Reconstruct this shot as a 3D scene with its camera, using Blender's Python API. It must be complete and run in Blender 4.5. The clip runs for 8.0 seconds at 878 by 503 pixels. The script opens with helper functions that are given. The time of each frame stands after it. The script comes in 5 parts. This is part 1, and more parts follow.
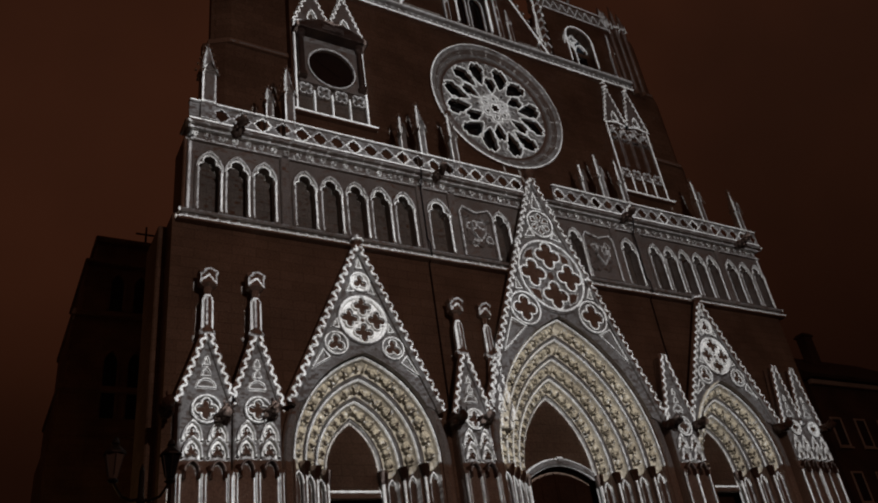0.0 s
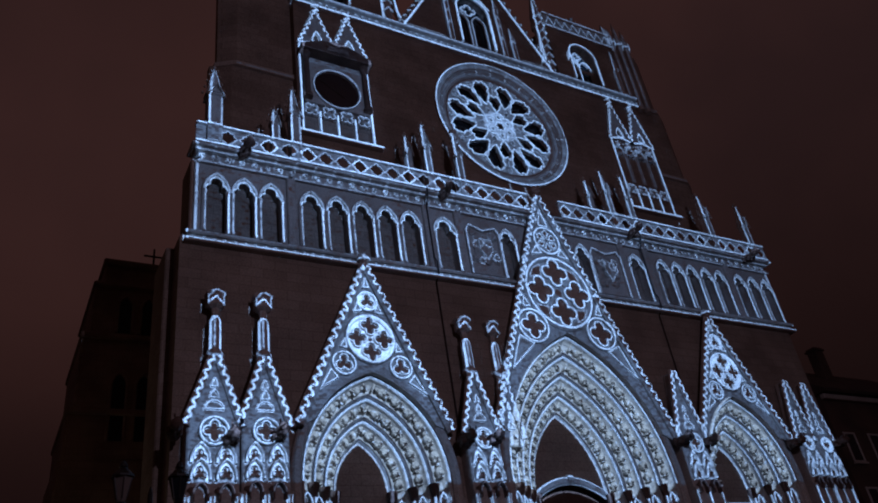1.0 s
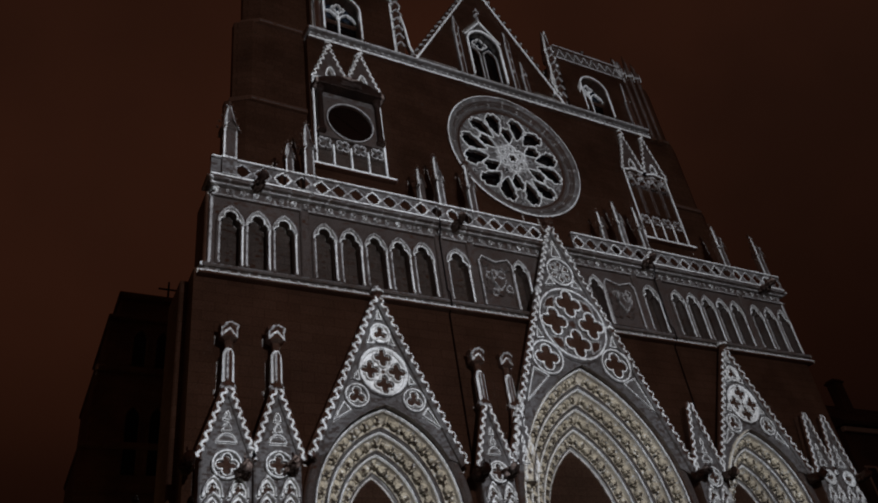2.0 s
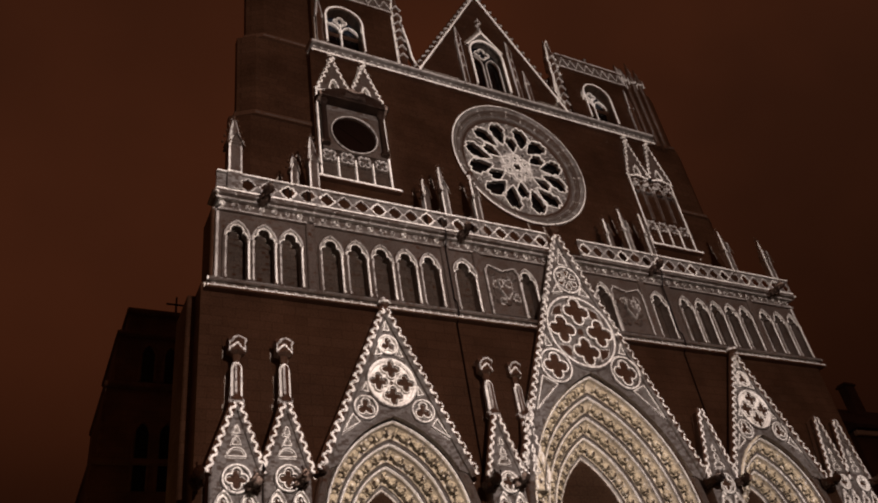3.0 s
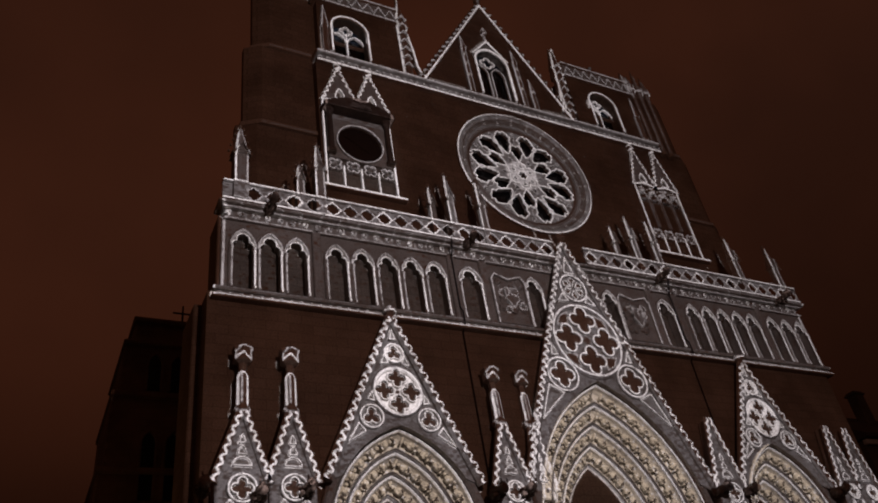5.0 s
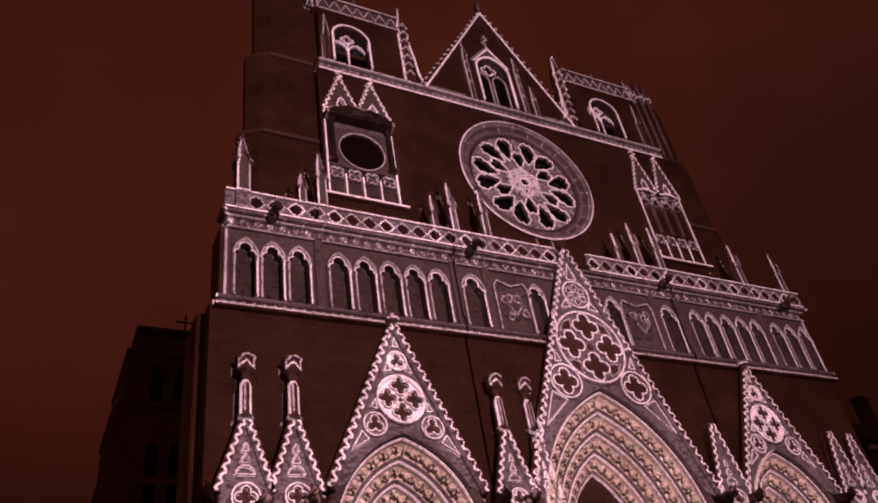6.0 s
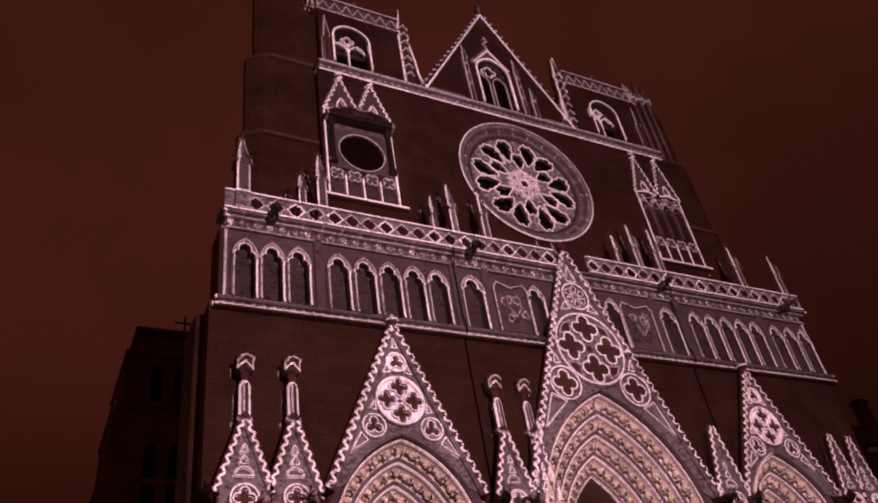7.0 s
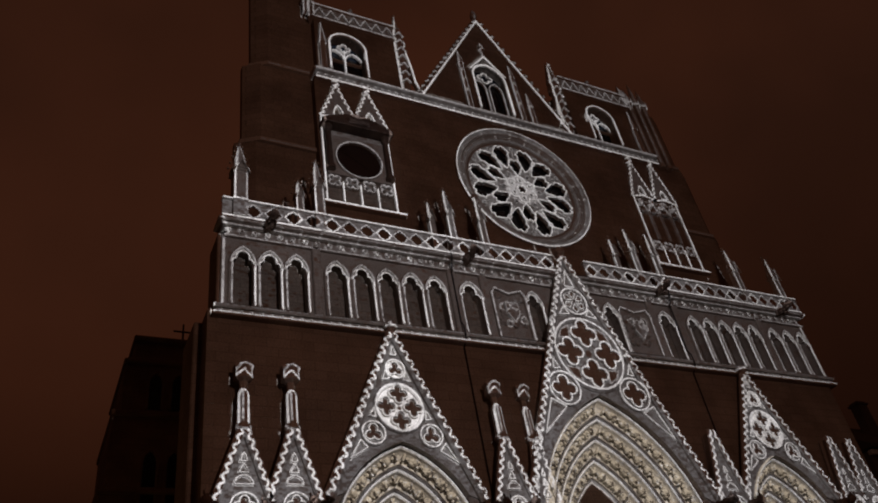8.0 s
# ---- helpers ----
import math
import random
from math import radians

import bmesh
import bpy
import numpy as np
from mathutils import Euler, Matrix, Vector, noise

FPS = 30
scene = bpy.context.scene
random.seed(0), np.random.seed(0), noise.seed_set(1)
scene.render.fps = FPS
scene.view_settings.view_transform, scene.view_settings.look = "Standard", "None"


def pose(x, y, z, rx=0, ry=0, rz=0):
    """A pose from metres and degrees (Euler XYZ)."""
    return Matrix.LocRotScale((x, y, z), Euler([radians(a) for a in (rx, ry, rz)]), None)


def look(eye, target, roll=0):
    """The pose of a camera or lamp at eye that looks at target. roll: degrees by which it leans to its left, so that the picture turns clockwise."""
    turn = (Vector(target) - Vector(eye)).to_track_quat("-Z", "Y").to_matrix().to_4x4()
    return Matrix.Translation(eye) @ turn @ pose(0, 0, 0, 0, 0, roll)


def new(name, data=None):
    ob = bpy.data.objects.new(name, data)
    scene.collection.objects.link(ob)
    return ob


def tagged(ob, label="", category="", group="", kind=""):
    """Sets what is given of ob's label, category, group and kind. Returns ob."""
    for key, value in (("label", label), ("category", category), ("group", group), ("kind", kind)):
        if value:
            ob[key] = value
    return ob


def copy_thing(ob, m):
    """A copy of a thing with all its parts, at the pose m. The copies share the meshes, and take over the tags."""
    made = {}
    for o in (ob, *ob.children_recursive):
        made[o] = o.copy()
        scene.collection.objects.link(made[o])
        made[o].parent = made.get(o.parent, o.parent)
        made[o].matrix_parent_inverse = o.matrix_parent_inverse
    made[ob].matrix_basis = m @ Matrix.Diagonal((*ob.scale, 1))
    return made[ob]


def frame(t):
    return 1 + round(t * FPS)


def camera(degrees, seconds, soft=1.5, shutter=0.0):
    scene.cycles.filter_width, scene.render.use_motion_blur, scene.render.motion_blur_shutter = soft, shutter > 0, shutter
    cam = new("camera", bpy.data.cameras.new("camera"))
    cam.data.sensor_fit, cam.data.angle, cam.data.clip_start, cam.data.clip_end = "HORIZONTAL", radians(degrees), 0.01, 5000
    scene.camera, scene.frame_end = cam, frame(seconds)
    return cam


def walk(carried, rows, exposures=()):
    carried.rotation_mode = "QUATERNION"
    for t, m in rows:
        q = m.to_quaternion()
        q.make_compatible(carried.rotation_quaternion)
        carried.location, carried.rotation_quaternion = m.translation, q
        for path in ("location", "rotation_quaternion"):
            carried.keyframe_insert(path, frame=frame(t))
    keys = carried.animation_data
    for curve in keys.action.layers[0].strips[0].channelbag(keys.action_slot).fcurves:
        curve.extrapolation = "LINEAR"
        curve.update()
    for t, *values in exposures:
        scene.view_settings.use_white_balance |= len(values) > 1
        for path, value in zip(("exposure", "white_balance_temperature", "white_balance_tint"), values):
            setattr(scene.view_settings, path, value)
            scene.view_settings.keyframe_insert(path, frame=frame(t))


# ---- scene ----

# camera: it stands on the square and tilts up at the west front
cam = camera(59.37, 8.0, soft=1.9)
ROWS = [
    (0.0, -22.409, -25.132, 1.622, -33.44, 29.91, -8.52),
    (0.5, -22.393, -25.125, 1.623, -33.31, 30.60, -8.69),
    (1.0, -22.390, -25.126, 1.627, -33.07, 31.34, -9.06),
    (1.5, -22.379, -25.126, 1.618, -32.69, 32.51, -8.64),
    (2.0, -22.362, -25.122, 1.626, -32.34, 33.83, -8.93),
    (3.5, -22.327, -25.113, 1.625, -31.73, 34.74, -9.80),
    (4.0, -22.320, -25.108, 1.626, -31.47, 34.92, -9.55),
    (4.5, -22.321, -25.109, 1.620, -31.48, 35.14, -9.53),
    (6.0, -22.325, -25.111, 1.622, -31.40, 35.94, -9.95),
    (6.5, -22.316, -25.101, 1.626, -31.39, 36.15, -10.00),
    (7.0, -22.318, -25.105, 1.621, -31.45, 36.05, -9.82),
    (7.5, -22.311, -25.107, 1.623, -31.46, 36.16, -10.00),
    (8.0, -22.314, -25.103, 1.627, -31.72, 36.47, -10.50),
]


def stand(x, y, z, yaw, pitch, roll):
    a, b = radians(yaw), radians(pitch)
    way = Vector((-math.sin(a) * math.cos(b), math.cos(a) * math.cos(b), math.sin(b)))
    return look((x, y, z), Vector((x, y, z)) + way * 10, roll)


EXPOSURES = [(0.0, -0.15, 6500, 10), (0.3, 0.05, 6400, 10), (0.5, 0.5, 5450, 11), (0.9, 0.31, 4050, 8), (1.2, 0.22, 3950, 8), (1.5, 0.0, 4000, 8),
             (1.7, -0.3, 5400, 8), (2.0, -0.5, 6000, 10), (2.2, -0.3, 6400, 10), (3.3, 0.25, 8600, 30), (3.5, 0.2, 8400, 28), (3.9, -0.05, 6600, 11), (4.7, -0.05, 6500, 11),
             (5.8, 0.25, 8200, 90), (6.5, 0.25, 8200, 96), (7.1, 0.2, 8200, 96), (7.5, 0.1, 7300, 46), (7.8, 0.0, 6600, 16), (8.0, 0.0, 6600, 15)]
walk(cam, [(r[0], stand(*r[1:])) for r in ROWS], EXPOSURES)

# night sky: low cloud lit brown by the town
world = bpy.data.worlds.new("night_sky")
scene.world = world
world.use_nodes = True
wt = world.node_tree
wbg = wt.nodes["Background"]
wtc = wt.nodes.new("ShaderNodeTexCoord")
wno = wt.nodes.new("ShaderNodeTexNoise")
wno.inputs["Scale"].default_value, wno.inputs["Detail"].default_value = 1.7, 4
wra = wt.nodes.new("ShaderNodeValToRGB")
wra.color_ramp.elements[0].position, wra.color_ramp.elements[0].color = 0.3, (0.0200, 0.0070, 0.0038, 1)
wra.color_ramp.elements[1].position, wra.color_ramp.elements[1].color = 0.72, (0.0440, 0.0135, 0.0064, 1)
wt.links.new(wtc.outputs["Generated"], wno.inputs["Vector"])
wt.links.new(wno.outputs["Fac"], wra.inputs["Fac"])
wse = wt.nodes.new("ShaderNodeSeparateXYZ")
wt.links.new(wtc.outputs["Generated"], wse.inputs["Vector"])
wmr = wt.nodes.new("ShaderNodeMapRange")
wmr.interpolation_type = "SMOOTHSTEP"
for key, value in (("From Min", 0.22), ("From Max", 0.66), ("To Min", 0.3), ("To Max", 1.0)):
    wmr.inputs[key].default_value = value
wt.links.new(wse.outputs["Z"], wmr.inputs["Value"])
wmu = wt.nodes.new("ShaderNodeVectorMath")
wmu.operation = "SCALE"
wt.links.new(wra.outputs["Color"], wmu.inputs[0])
# the town's glow is stronger to the east
wea = wt.nodes.new("ShaderNodeMapRange")
for key, value in (("From Min", 0.1), ("From Max", 0.8), ("To Min", 0.98), ("To Max", 1.1)):
    wea.inputs[key].default_value = value
wt.links.new(wse.outputs["X"], wea.inputs["Value"])
wgl = wt.nodes.new("ShaderNodeMath")
wgl.operation = "MULTIPLY"
wt.links.new(wmr.outputs["Result"], wgl.inputs[0])
wt.links.new(wea.outputs["Result"], wgl.inputs[1])
wt.links.new(wgl.outputs["Value"], wmu.inputs["Scale"])
wt.links.new(wmu.outputs["Vector"], wbg.inputs["Color"])
wbg.inputs["Strength"].default_value = 1.0

# the festival's slide projector on the square: one lamp behind a slide
LAMP = Vector((-12.0, -40.0, 19.0))
SLIDE = 0.5          # metres from lamp to slide
CELL = 0.03 / 40    # the slide's finest mark
lamp_data = bpy.data.lights.new("projector_lamp", "SPOT")
lamp_data.energy = 165000
lamp_data.color = (0.81, 0.88, 1.0)
lamp_data.shadow_soft_size = 0.0004
lamp_data.spot_size, lamp_data.spot_blend = radians(92), 0.1
projector_lamp = new("projector_lamp", lamp_data)
projector_lamp.matrix_world = look(LAMP, LAMP + Vector((0.27, 1, 0.12)))

# ---- materials ----


def material(name, base, rough=0.85, metal=0.0):
    m = bpy.data.materials.new(name)
    m.use_nodes = True
    b = m.node_tree.nodes["Principled BSDF"]
    b.inputs["Base Color"].default_value = (*base, 1)
    b.inputs["Roughness"].default_value = rough
    b.inputs["Metallic"].default_value = metal
    return m


def stone(name, light, dark, joints=False, bump=0.35, soot=0.5):
    """Limestone: grain, large stains, soot, and coursed joints on plain walls."""
    m = material(name, light)
    t = m.node_tree
    n, lk = t.nodes, t.links
    b = n["Principled BSDF"]
    tc = n.new("ShaderNodeTexCoord")
    geo = n.new("ShaderNodeNewGeometry")
    big = n.new("ShaderNodeTexNoise")
    big.inputs["Scale"].default_value, big.inputs["Detail"].default_value = 0.45, 6
    fine = n.new("ShaderNodeTexNoise")
    fine.inputs["Scale"].default_value, fine.inputs["Detail"].default_value = 14, 5
    for q in (big, fine):
        lk.new(geo.outputs["Position"], q.inputs["Vector"])
    ramp = n.new("ShaderNodeValToRGB")
    ramp.color_ramp.elements[0].position, ramp.color_ramp.elements[0].color = 0.32, (*dark, 1)
    ramp.color_ramp.elements[1].position, ramp.color_ramp.elements[1].color = 0.62, (*light, 1)
    lk.new(big.outputs["Fac"], ramp.inputs["Fac"])
    mix = n.new("ShaderNodeMix")
    mix.data_type, mix.blend_type = "RGBA", "MULTIPLY"
    mix.inputs["Factor"].default_value = soot
    lk.new(ramp.outputs["Color"], mix.inputs["A"])
    r2 = n.new("ShaderNodeValToRGB")
    r2.color_ramp.elements[0].position, r2.color_ramp.elements[0].color = 0.35, (0.45, 0.43, 0.42, 1)
    r2.color_ramp.elements[1].position, r2.color_ramp.elements[1].color = 0.6, (1, 1, 1, 1)
    lk.new(fine.outputs["Fac"], r2.inputs["Fac"])
    lk.new(r2.outputs["Color"], mix.inputs["B"])
    colour = mix.outputs["Result"]
    height = fine.outputs["Fac"]
    if joints:
        sep = n.new("ShaderNodeSeparateXYZ")
        lk.new(geo.outputs["Position"], sep.inputs["Vector"])
        add = n.new("ShaderNodeMath")
        lk.new(sep.outputs["X"], add.inputs[0])
        lk.new(sep.outputs["Y"], add.inputs[1])
        com = n.new("ShaderNodeCombineXYZ")
        lk.new(add.outputs["Value"], com.inputs["X"])
        lk.new(sep.outputs["Z"], com.inputs["Y"])
        br = n.new("ShaderNodeTexBrick")
        br.inputs["Scale"].default_value = 1.0
        br.inputs["Brick Width"].default_value, br.inputs["Row Height"].default_value = 0.95, 0.42
        br.inputs["Mortar Size"].default_value, br.inputs["Mortar Smooth"].default_value = 0.02, 0.3
        br.inputs["Color1"].default_value, br.inputs["Color2"].default_value = (1, 1, 1, 1), (0.84, 0.82, 0.80, 1)
        br.inputs["Mortar"].default_value = (0.72, 0.70, 0.67, 1)
        lk.new(com.outputs["Vector"], br.inputs["Vector"])
        m2 = n.new("ShaderNodeMix")
        m2.data_type, m2.blend_type = "RGBA", "MULTIPLY"
        m2.inputs["Factor"].default_value = 1.0
        lk.new(colour, m2.inputs["A"])
        lk.new(br.outputs["Color"], m2.inputs["B"])
        colour = m2.outputs["Result"]
        sub = n.new("ShaderNodeMath")
        sub.operation = "SUBTRACT"
        lk.new(fine.outputs["Fac"], sub.inputs[0])
        lk.new(br.outputs["Fac"], sub.inputs[1])
        height = sub.outputs["Value"]
    lk.new(colour, b.inputs["Base Color"])
    bp = n.new("ShaderNodeBump")
    bp.inputs["Strength"].default_value, bp.inputs["Distance"].default_value = bump, 0.06
    lk.new(height, bp.inputs["Height"])
    lk.new(bp.outputs["Normal"], b.inputs["Normal"])
    return m


ASHLAR = stone("ashlar_limestone", (0.36, 0.31, 0.25), (0.24, 0.205, 0.165), joints=True)
CARVED = stone("carved_limestone", (0.50, 0.46, 0.40), (0.36, 0.32, 0.27), bump=0.5)
FIGURE = stone("worn_figure_limestone", (0.50, 0.45, 0.37), (0.27, 0.23, 0.18), bump=0.8)
SOOTED = stone("sooted_limestone", (0.15, 0.095, 0.065), (0.06, 0.04, 0.03), bump=0.8)
TOWNSTONE = stone("dark_town_stone", (0.32, 0.24, 0.17), (0.2, 0.15, 0.11), joints=True)
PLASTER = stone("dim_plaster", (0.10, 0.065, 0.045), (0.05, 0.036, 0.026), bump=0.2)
PAVING = stone("granite_paving", (0.16, 0.15, 0.14), (0.09, 0.085, 0.08), joints=False)
GLASS = material("leaded_glass", (0.012, 0.016, 0.022), 0.25)
WOOD = stone("old_oak", (0.10, 0.055, 0.03), (0.05, 0.028, 0.016), bump=0.5)
DIAL = stone("clock_dial_paint", (0.045, 0.035, 0.035), (0.02, 0.016, 0.018), bump=0.1)
IRON = material("black_iron", (0.015, 0.014, 0.013), 0.45, 0.6)
LEAD = material("lead_pipe", (0.03, 0.026, 0.024), 0.6, 0.4)
LAMPGLASS = material("frosted_lamp_glass", (0.13, 0.11, 0.095), 0.3)
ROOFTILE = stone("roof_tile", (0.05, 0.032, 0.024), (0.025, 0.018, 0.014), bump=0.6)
BLACKENED = material("blackened_metal", (0.01, 0.01, 0.01), 0.7, 0.0)

# ---- mesh helpers; the front faces -y, outlines are given in (x, z) ----


def part(name, bm, mat, parent=None, label="", at=(0, 0, 0), smooth=False):
    me = bpy.data.meshes.new(name)
    bmesh.ops.recalc_face_normals(bm, faces=bm.faces)
    if smooth:
        for f in bm.faces:
            f.smooth = True
    bm.to_mesh(me)
    bm.free()
    me.materials.append(mat)
    ob = new(name, me)
    ob.location = at
    ob.parent = parent
    if label:
        tagged(ob, label)
    return ob


def again(ob, at, parent=None, turn=0.0, size=1.0):
    """Another piece on the same mesh."""
    o = new(ob.name.split(".")[0], ob.data)
    o.location, o.parent = at, parent
    o.rotation_euler = (0, turn, 0)
    o.scale = (size, size, size)
    return o


def thing(name, label, category, group="", kind="", at=(0, 0, 0)):
    ob = new(name)
    ob.empty_display_size = 0.3
    ob.location = at
    return tagged(ob, label, category, group, kind)


def box(bm, x0, x1, y0, y1, z0, z1, bevel=0.0):
    vs = [bm.verts.new((x, y, z)) for x in (x0, x1) for y in (y0, y1) for z in (z0, z1)]
    fs = [bm.faces.new([vs[i] for i in q]) for q in ((0, 1, 3, 2), (4, 6, 7, 5), (0, 4, 5, 1), (2, 3, 7, 6), (0, 2, 6, 4), (1, 5, 7, 3))]
    if bevel:
        bmesh.ops.bevel(bm, geom=list({e for f in fs for e in f.edges}), offset=bevel, segments=1, affect="EDGES")


def slab(bm, outline, holes, y0, y1):
    """A plate from y0 (front) to y1 (back) with holes through it."""
    def side(y):
        es = []
        for ring in [outline, *holes]:
            vs = [bm.verts.new((x, y, z)) for x, z in ring]
            es += [bm.edges.new((vs[i], vs[(i + 1) % len(vs)])) for i in range(len(vs))]
        bmesh.ops.triangle_fill(bm, use_beauty=True, use_dissolve=False, edges=es, normal=(0, -1, 0))
        return es
    a, b = side(y0), side(y1)
    for e, g in zip(a, b):
        bm.faces.new((e.verts[0], e.verts[1], g.verts[1], g.verts[0]))


def rib(bm, pts, w, d, y, closed=False):
    """A moulding of width w that stands d proud of the plane y, along (x, z) points."""
    prof = ((-0.5, 0.0), (-0.5, -0.55), (-0.22, -1.0), (0.22, -1.0), (0.5, -0.55), (0.5, 0.0))
    n = len(pts)
    rows = []
    for i in range(n):
        p = Vector(pts[i])
        a = Vector(pts[i - 1]) if (i or closed) else None
        c = Vector(pts[(i + 1) % n]) if (i < n - 1 or closed) else None
        d1 = (p - a).normalized() if a is not None else None
        d2 = (c - p).normalized() if c is not None else None
        d1, d2 = d1 or d2, d2 or d1
        nrm = Vector((-(d1.y + d2.y), d1.x + d2.x))
        nrm = nrm.normalized() if nrm.length > 1e-6 else Vector((-d1.y, d1.x))
        k = min(1.8, 1 / max(0.4, nrm.dot(Vector((-d1.y, d1.x)))))
        rows.append([bm.verts.new((p.x + nrm.x * u * w * k, y + h * d, p.y + nrm.y * u * w * k)) for u, h in prof])
    m = len(prof)
    for i in range(n if closed else n - 1):
        r, s = rows[i], rows[(i + 1) % n]
        for j in range(m):
            bm.faces.new((r[j], r[(j + 1) % m], s[(j + 1) % m], s[j]))
    if not closed:
        bm.faces.new(rows[0])
        bm.faces.new(rows[-1][::-1])


def tube(bm, pts, radii, sides=8):
    """A round or polygonal bar along 3D points, with a radius at each."""
    rows = []
    for i, p in enumerate(pts):
        p = Vector(p)
        d = (Vector(pts[min(i + 1, len(pts) - 1)]) - Vector(pts[max(i - 1, 0)])).normalized()
        u = d.cross(Vector((0, 1, 0) if abs(d.y) < 0.9 else (1, 0, 0))).normalized()
        w = d.cross(u)
        rows.append([bm.verts.new(p + radii[i] * (u * math.cos(2 * math.pi * (k + 0.5) / sides) + w * math.sin(2 * math.pi * (k + 0.5) / sides))) for k in range(sides)])
    for r, s in zip(rows, rows[1:]):
        for k in range(sides):
            bm.faces.new((r[k], r[(k + 1) % sides], s[(k + 1) % sides], s[k]))
    bm.faces.new(rows[0])
    bm.faces.new(rows[-1][::-1])


def ball(bm, c, r, squash=(1, 1, 1), rough=0.0, sub=2):
    got = bmesh.ops.create_icosphere(bm, subdivisions=sub, radius=1.0)
    for v in got["verts"]:
        k = 1 + rough * noise.noise(v.co * 2.3 + Vector(c))
        v.co = Vector((c[0] + v.co.x * r * squash[0] * k, c[1] + v.co.y * r * squash[1] * k, c[2] + v.co.z * r * squash[2] * k))


def ring(cx, cz, r, n=32, a0=0.0):
    return [(cx + r * math.cos(a0 + 2 * math.pi * i / n), cz + r * math.sin(a0 + 2 * math.pi * i / n)) for i in range(n)]


def foil(cx, cz, r, lobes=4, turn=0.0, n=9):
    """The outline of a quatrefoil or trefoil of radius r, with cusps between its lobes."""
    half = math.pi / lobes
    c = r * 0.93 / (math.sin(half) + 0.93)
    q = r - c
    d = c * math.cos(half) + math.sqrt(max(0.0, q * q - (c * math.sin(half)) ** 2))
    span = math.atan2(d * math.sin(half), d * math.cos(half) - c)
    out = []
    for k in range(lobes):
        a = turn + 2 * math.pi * k / lobes
        for i in range(n):
            b = a - span + 2 * span * i / n
            out.append((cx + c * math.cos(a) + q * math.cos(b), cz + c * math.sin(a) + q * math.sin(b)))
    return out


def pointed(cx, z0, a, h, n=14, foot=None):
    """A pointed arch of half width a and rise h over z0, from left to right; foot: how low its legs go."""
    big = (a * a + h * h) / (2 * a)
    end = math.atan2(h, big - a)
    left = [(cx - a + big - big * math.cos(end * i / n), z0 + big * math.sin(end * i / n)) for i in range(n + 1)]
    out = left + [(2 * cx - x, z) for x, z in reversed(left[:-1])]
    return out if foot is None else [(cx - a, foot)] + out + [(cx + a, foot)]


def trefoil_arch(cx, z0, a, z1):
    """A round-headed opening with a three-lobed head."""
    zs = z1 - 1.3 * a
    out = [(cx - a, z0), (cx - a, zs)]
    for k in range(1, 5):
        b = math.pi * (1 - 0.12 * k)
        out.append((cx - 0.55 * a + 0.45 * a * math.cos(b), zs + 0.45 * a * math.sin(b)))
    top = [(cx + 0.62 * a * math.cos(math.pi * (1.06 - 1.12 * k / 8)), z1 - 0.62 * a + 0.62 * a * math.sin(math.pi * (1.06 - 1.12 * k / 8))) for k in range(9)]
    return out + top + [(2 * cx - x, z) for x, z in reversed(out)]


def along(p, q, n):
    return [(p[0] + (q[0] - p[0]) * i / n, p[1] + (q[1] - p[1]) * i / n) for i in range(n + 1)]


def wavy(p, q, step, amp):
    """The scalloped line of the crockets along an edge."""
    p, q = Vector(p), Vector(q)
    d = q - p
    u = Vector((-d.y, d.x)).normalized()
    n = max(2, int(d.length / step)) * 6
    return [tuple(p + d * (i / n) + u * amp * math.sin(2 * math.pi * i / 6)) for i in range(n + 1)]


# ---- what the slide shows: lines and fields on the stone, by tone ----
DIM, GREY, CREAM, PALE, WHITE = 1, 2, 3, 4, 5
SHOWN = []


def line(pts, y, w=0.09, tone=WHITE, at=(0, 0, 0), closed=False):
    k = at[3] if len(at) > 3 else 1.0
    pts = [(x + at[0], y + at[1], z * k + at[2]) for x, z in pts]
    w *= 1 + 0.3 * min(1.0, max(0.0, (pts[0][2] - 32) / 8))
    SHOWN.append((pts + pts[:1] if closed else pts, w, tone))


def field(pts, y, tone=GREY, at=(0, 0, 0)):
    k = at[3] if len(at) > 3 else 1.0
    SHOWN.append(([(x + at[0], y + at[1], z * k + at[2]) for x, z in pts], 0, tone))

# ---- ground ----
bm = bmesh.new()
box(bm, -1500, 1500, -1500, 1500, -0.5, 0.0)
tagged(part("ground", bm, PAVING), "grey granite paving of the dark square", "ground", kind="structure")

# ---- walls of the west front ----
PORTALS = [  # centre, outer half width, spring, outer apex, inner half width, inner apex, orders, gable half width, gable foot, gable apex
    dict(x=-10.13, a=2.95, z=9.35, top=13.4, ai=1.1, ti=11.3, n=3, g=3.05, foot=11.2, apex=18.1, figs=7, dz=-0.35, depth=1.5),
    dict(x=0.07, a=4.45, z=9.4, top=16.2, ai=1.95, ti=13.05, n=4, g=5.0, foot=11.1, apex=24.0, figs=11, dz=0.0, depth=1.85),
    dict(x=9.9, a=2.85, z=9.6, top=13.7, ai=1.1, ti=11.75, n=3, g=3.1, foot=11.5, apex=18.05, figs=7, dz=-0.1, depth=1.5),
]
FRONT = -0.5
UP = 0.88
bm = bmesh.new()
slab(bm, [(-17.45, 0), *[q for p in PORTALS for q in pointed(p["x"], p["z"], p["a"], p["top"] - p["z"], foot=0)], (17.2, 0), (17.2, 18.65), (-17.45, 18.65)], [], 0.0, 1.0)
tagged(part("wall_west", bm, ASHLAR), "plain limestone ashlar wall over the three portals", "wall", kind="structure")
bm = bmesh.new()
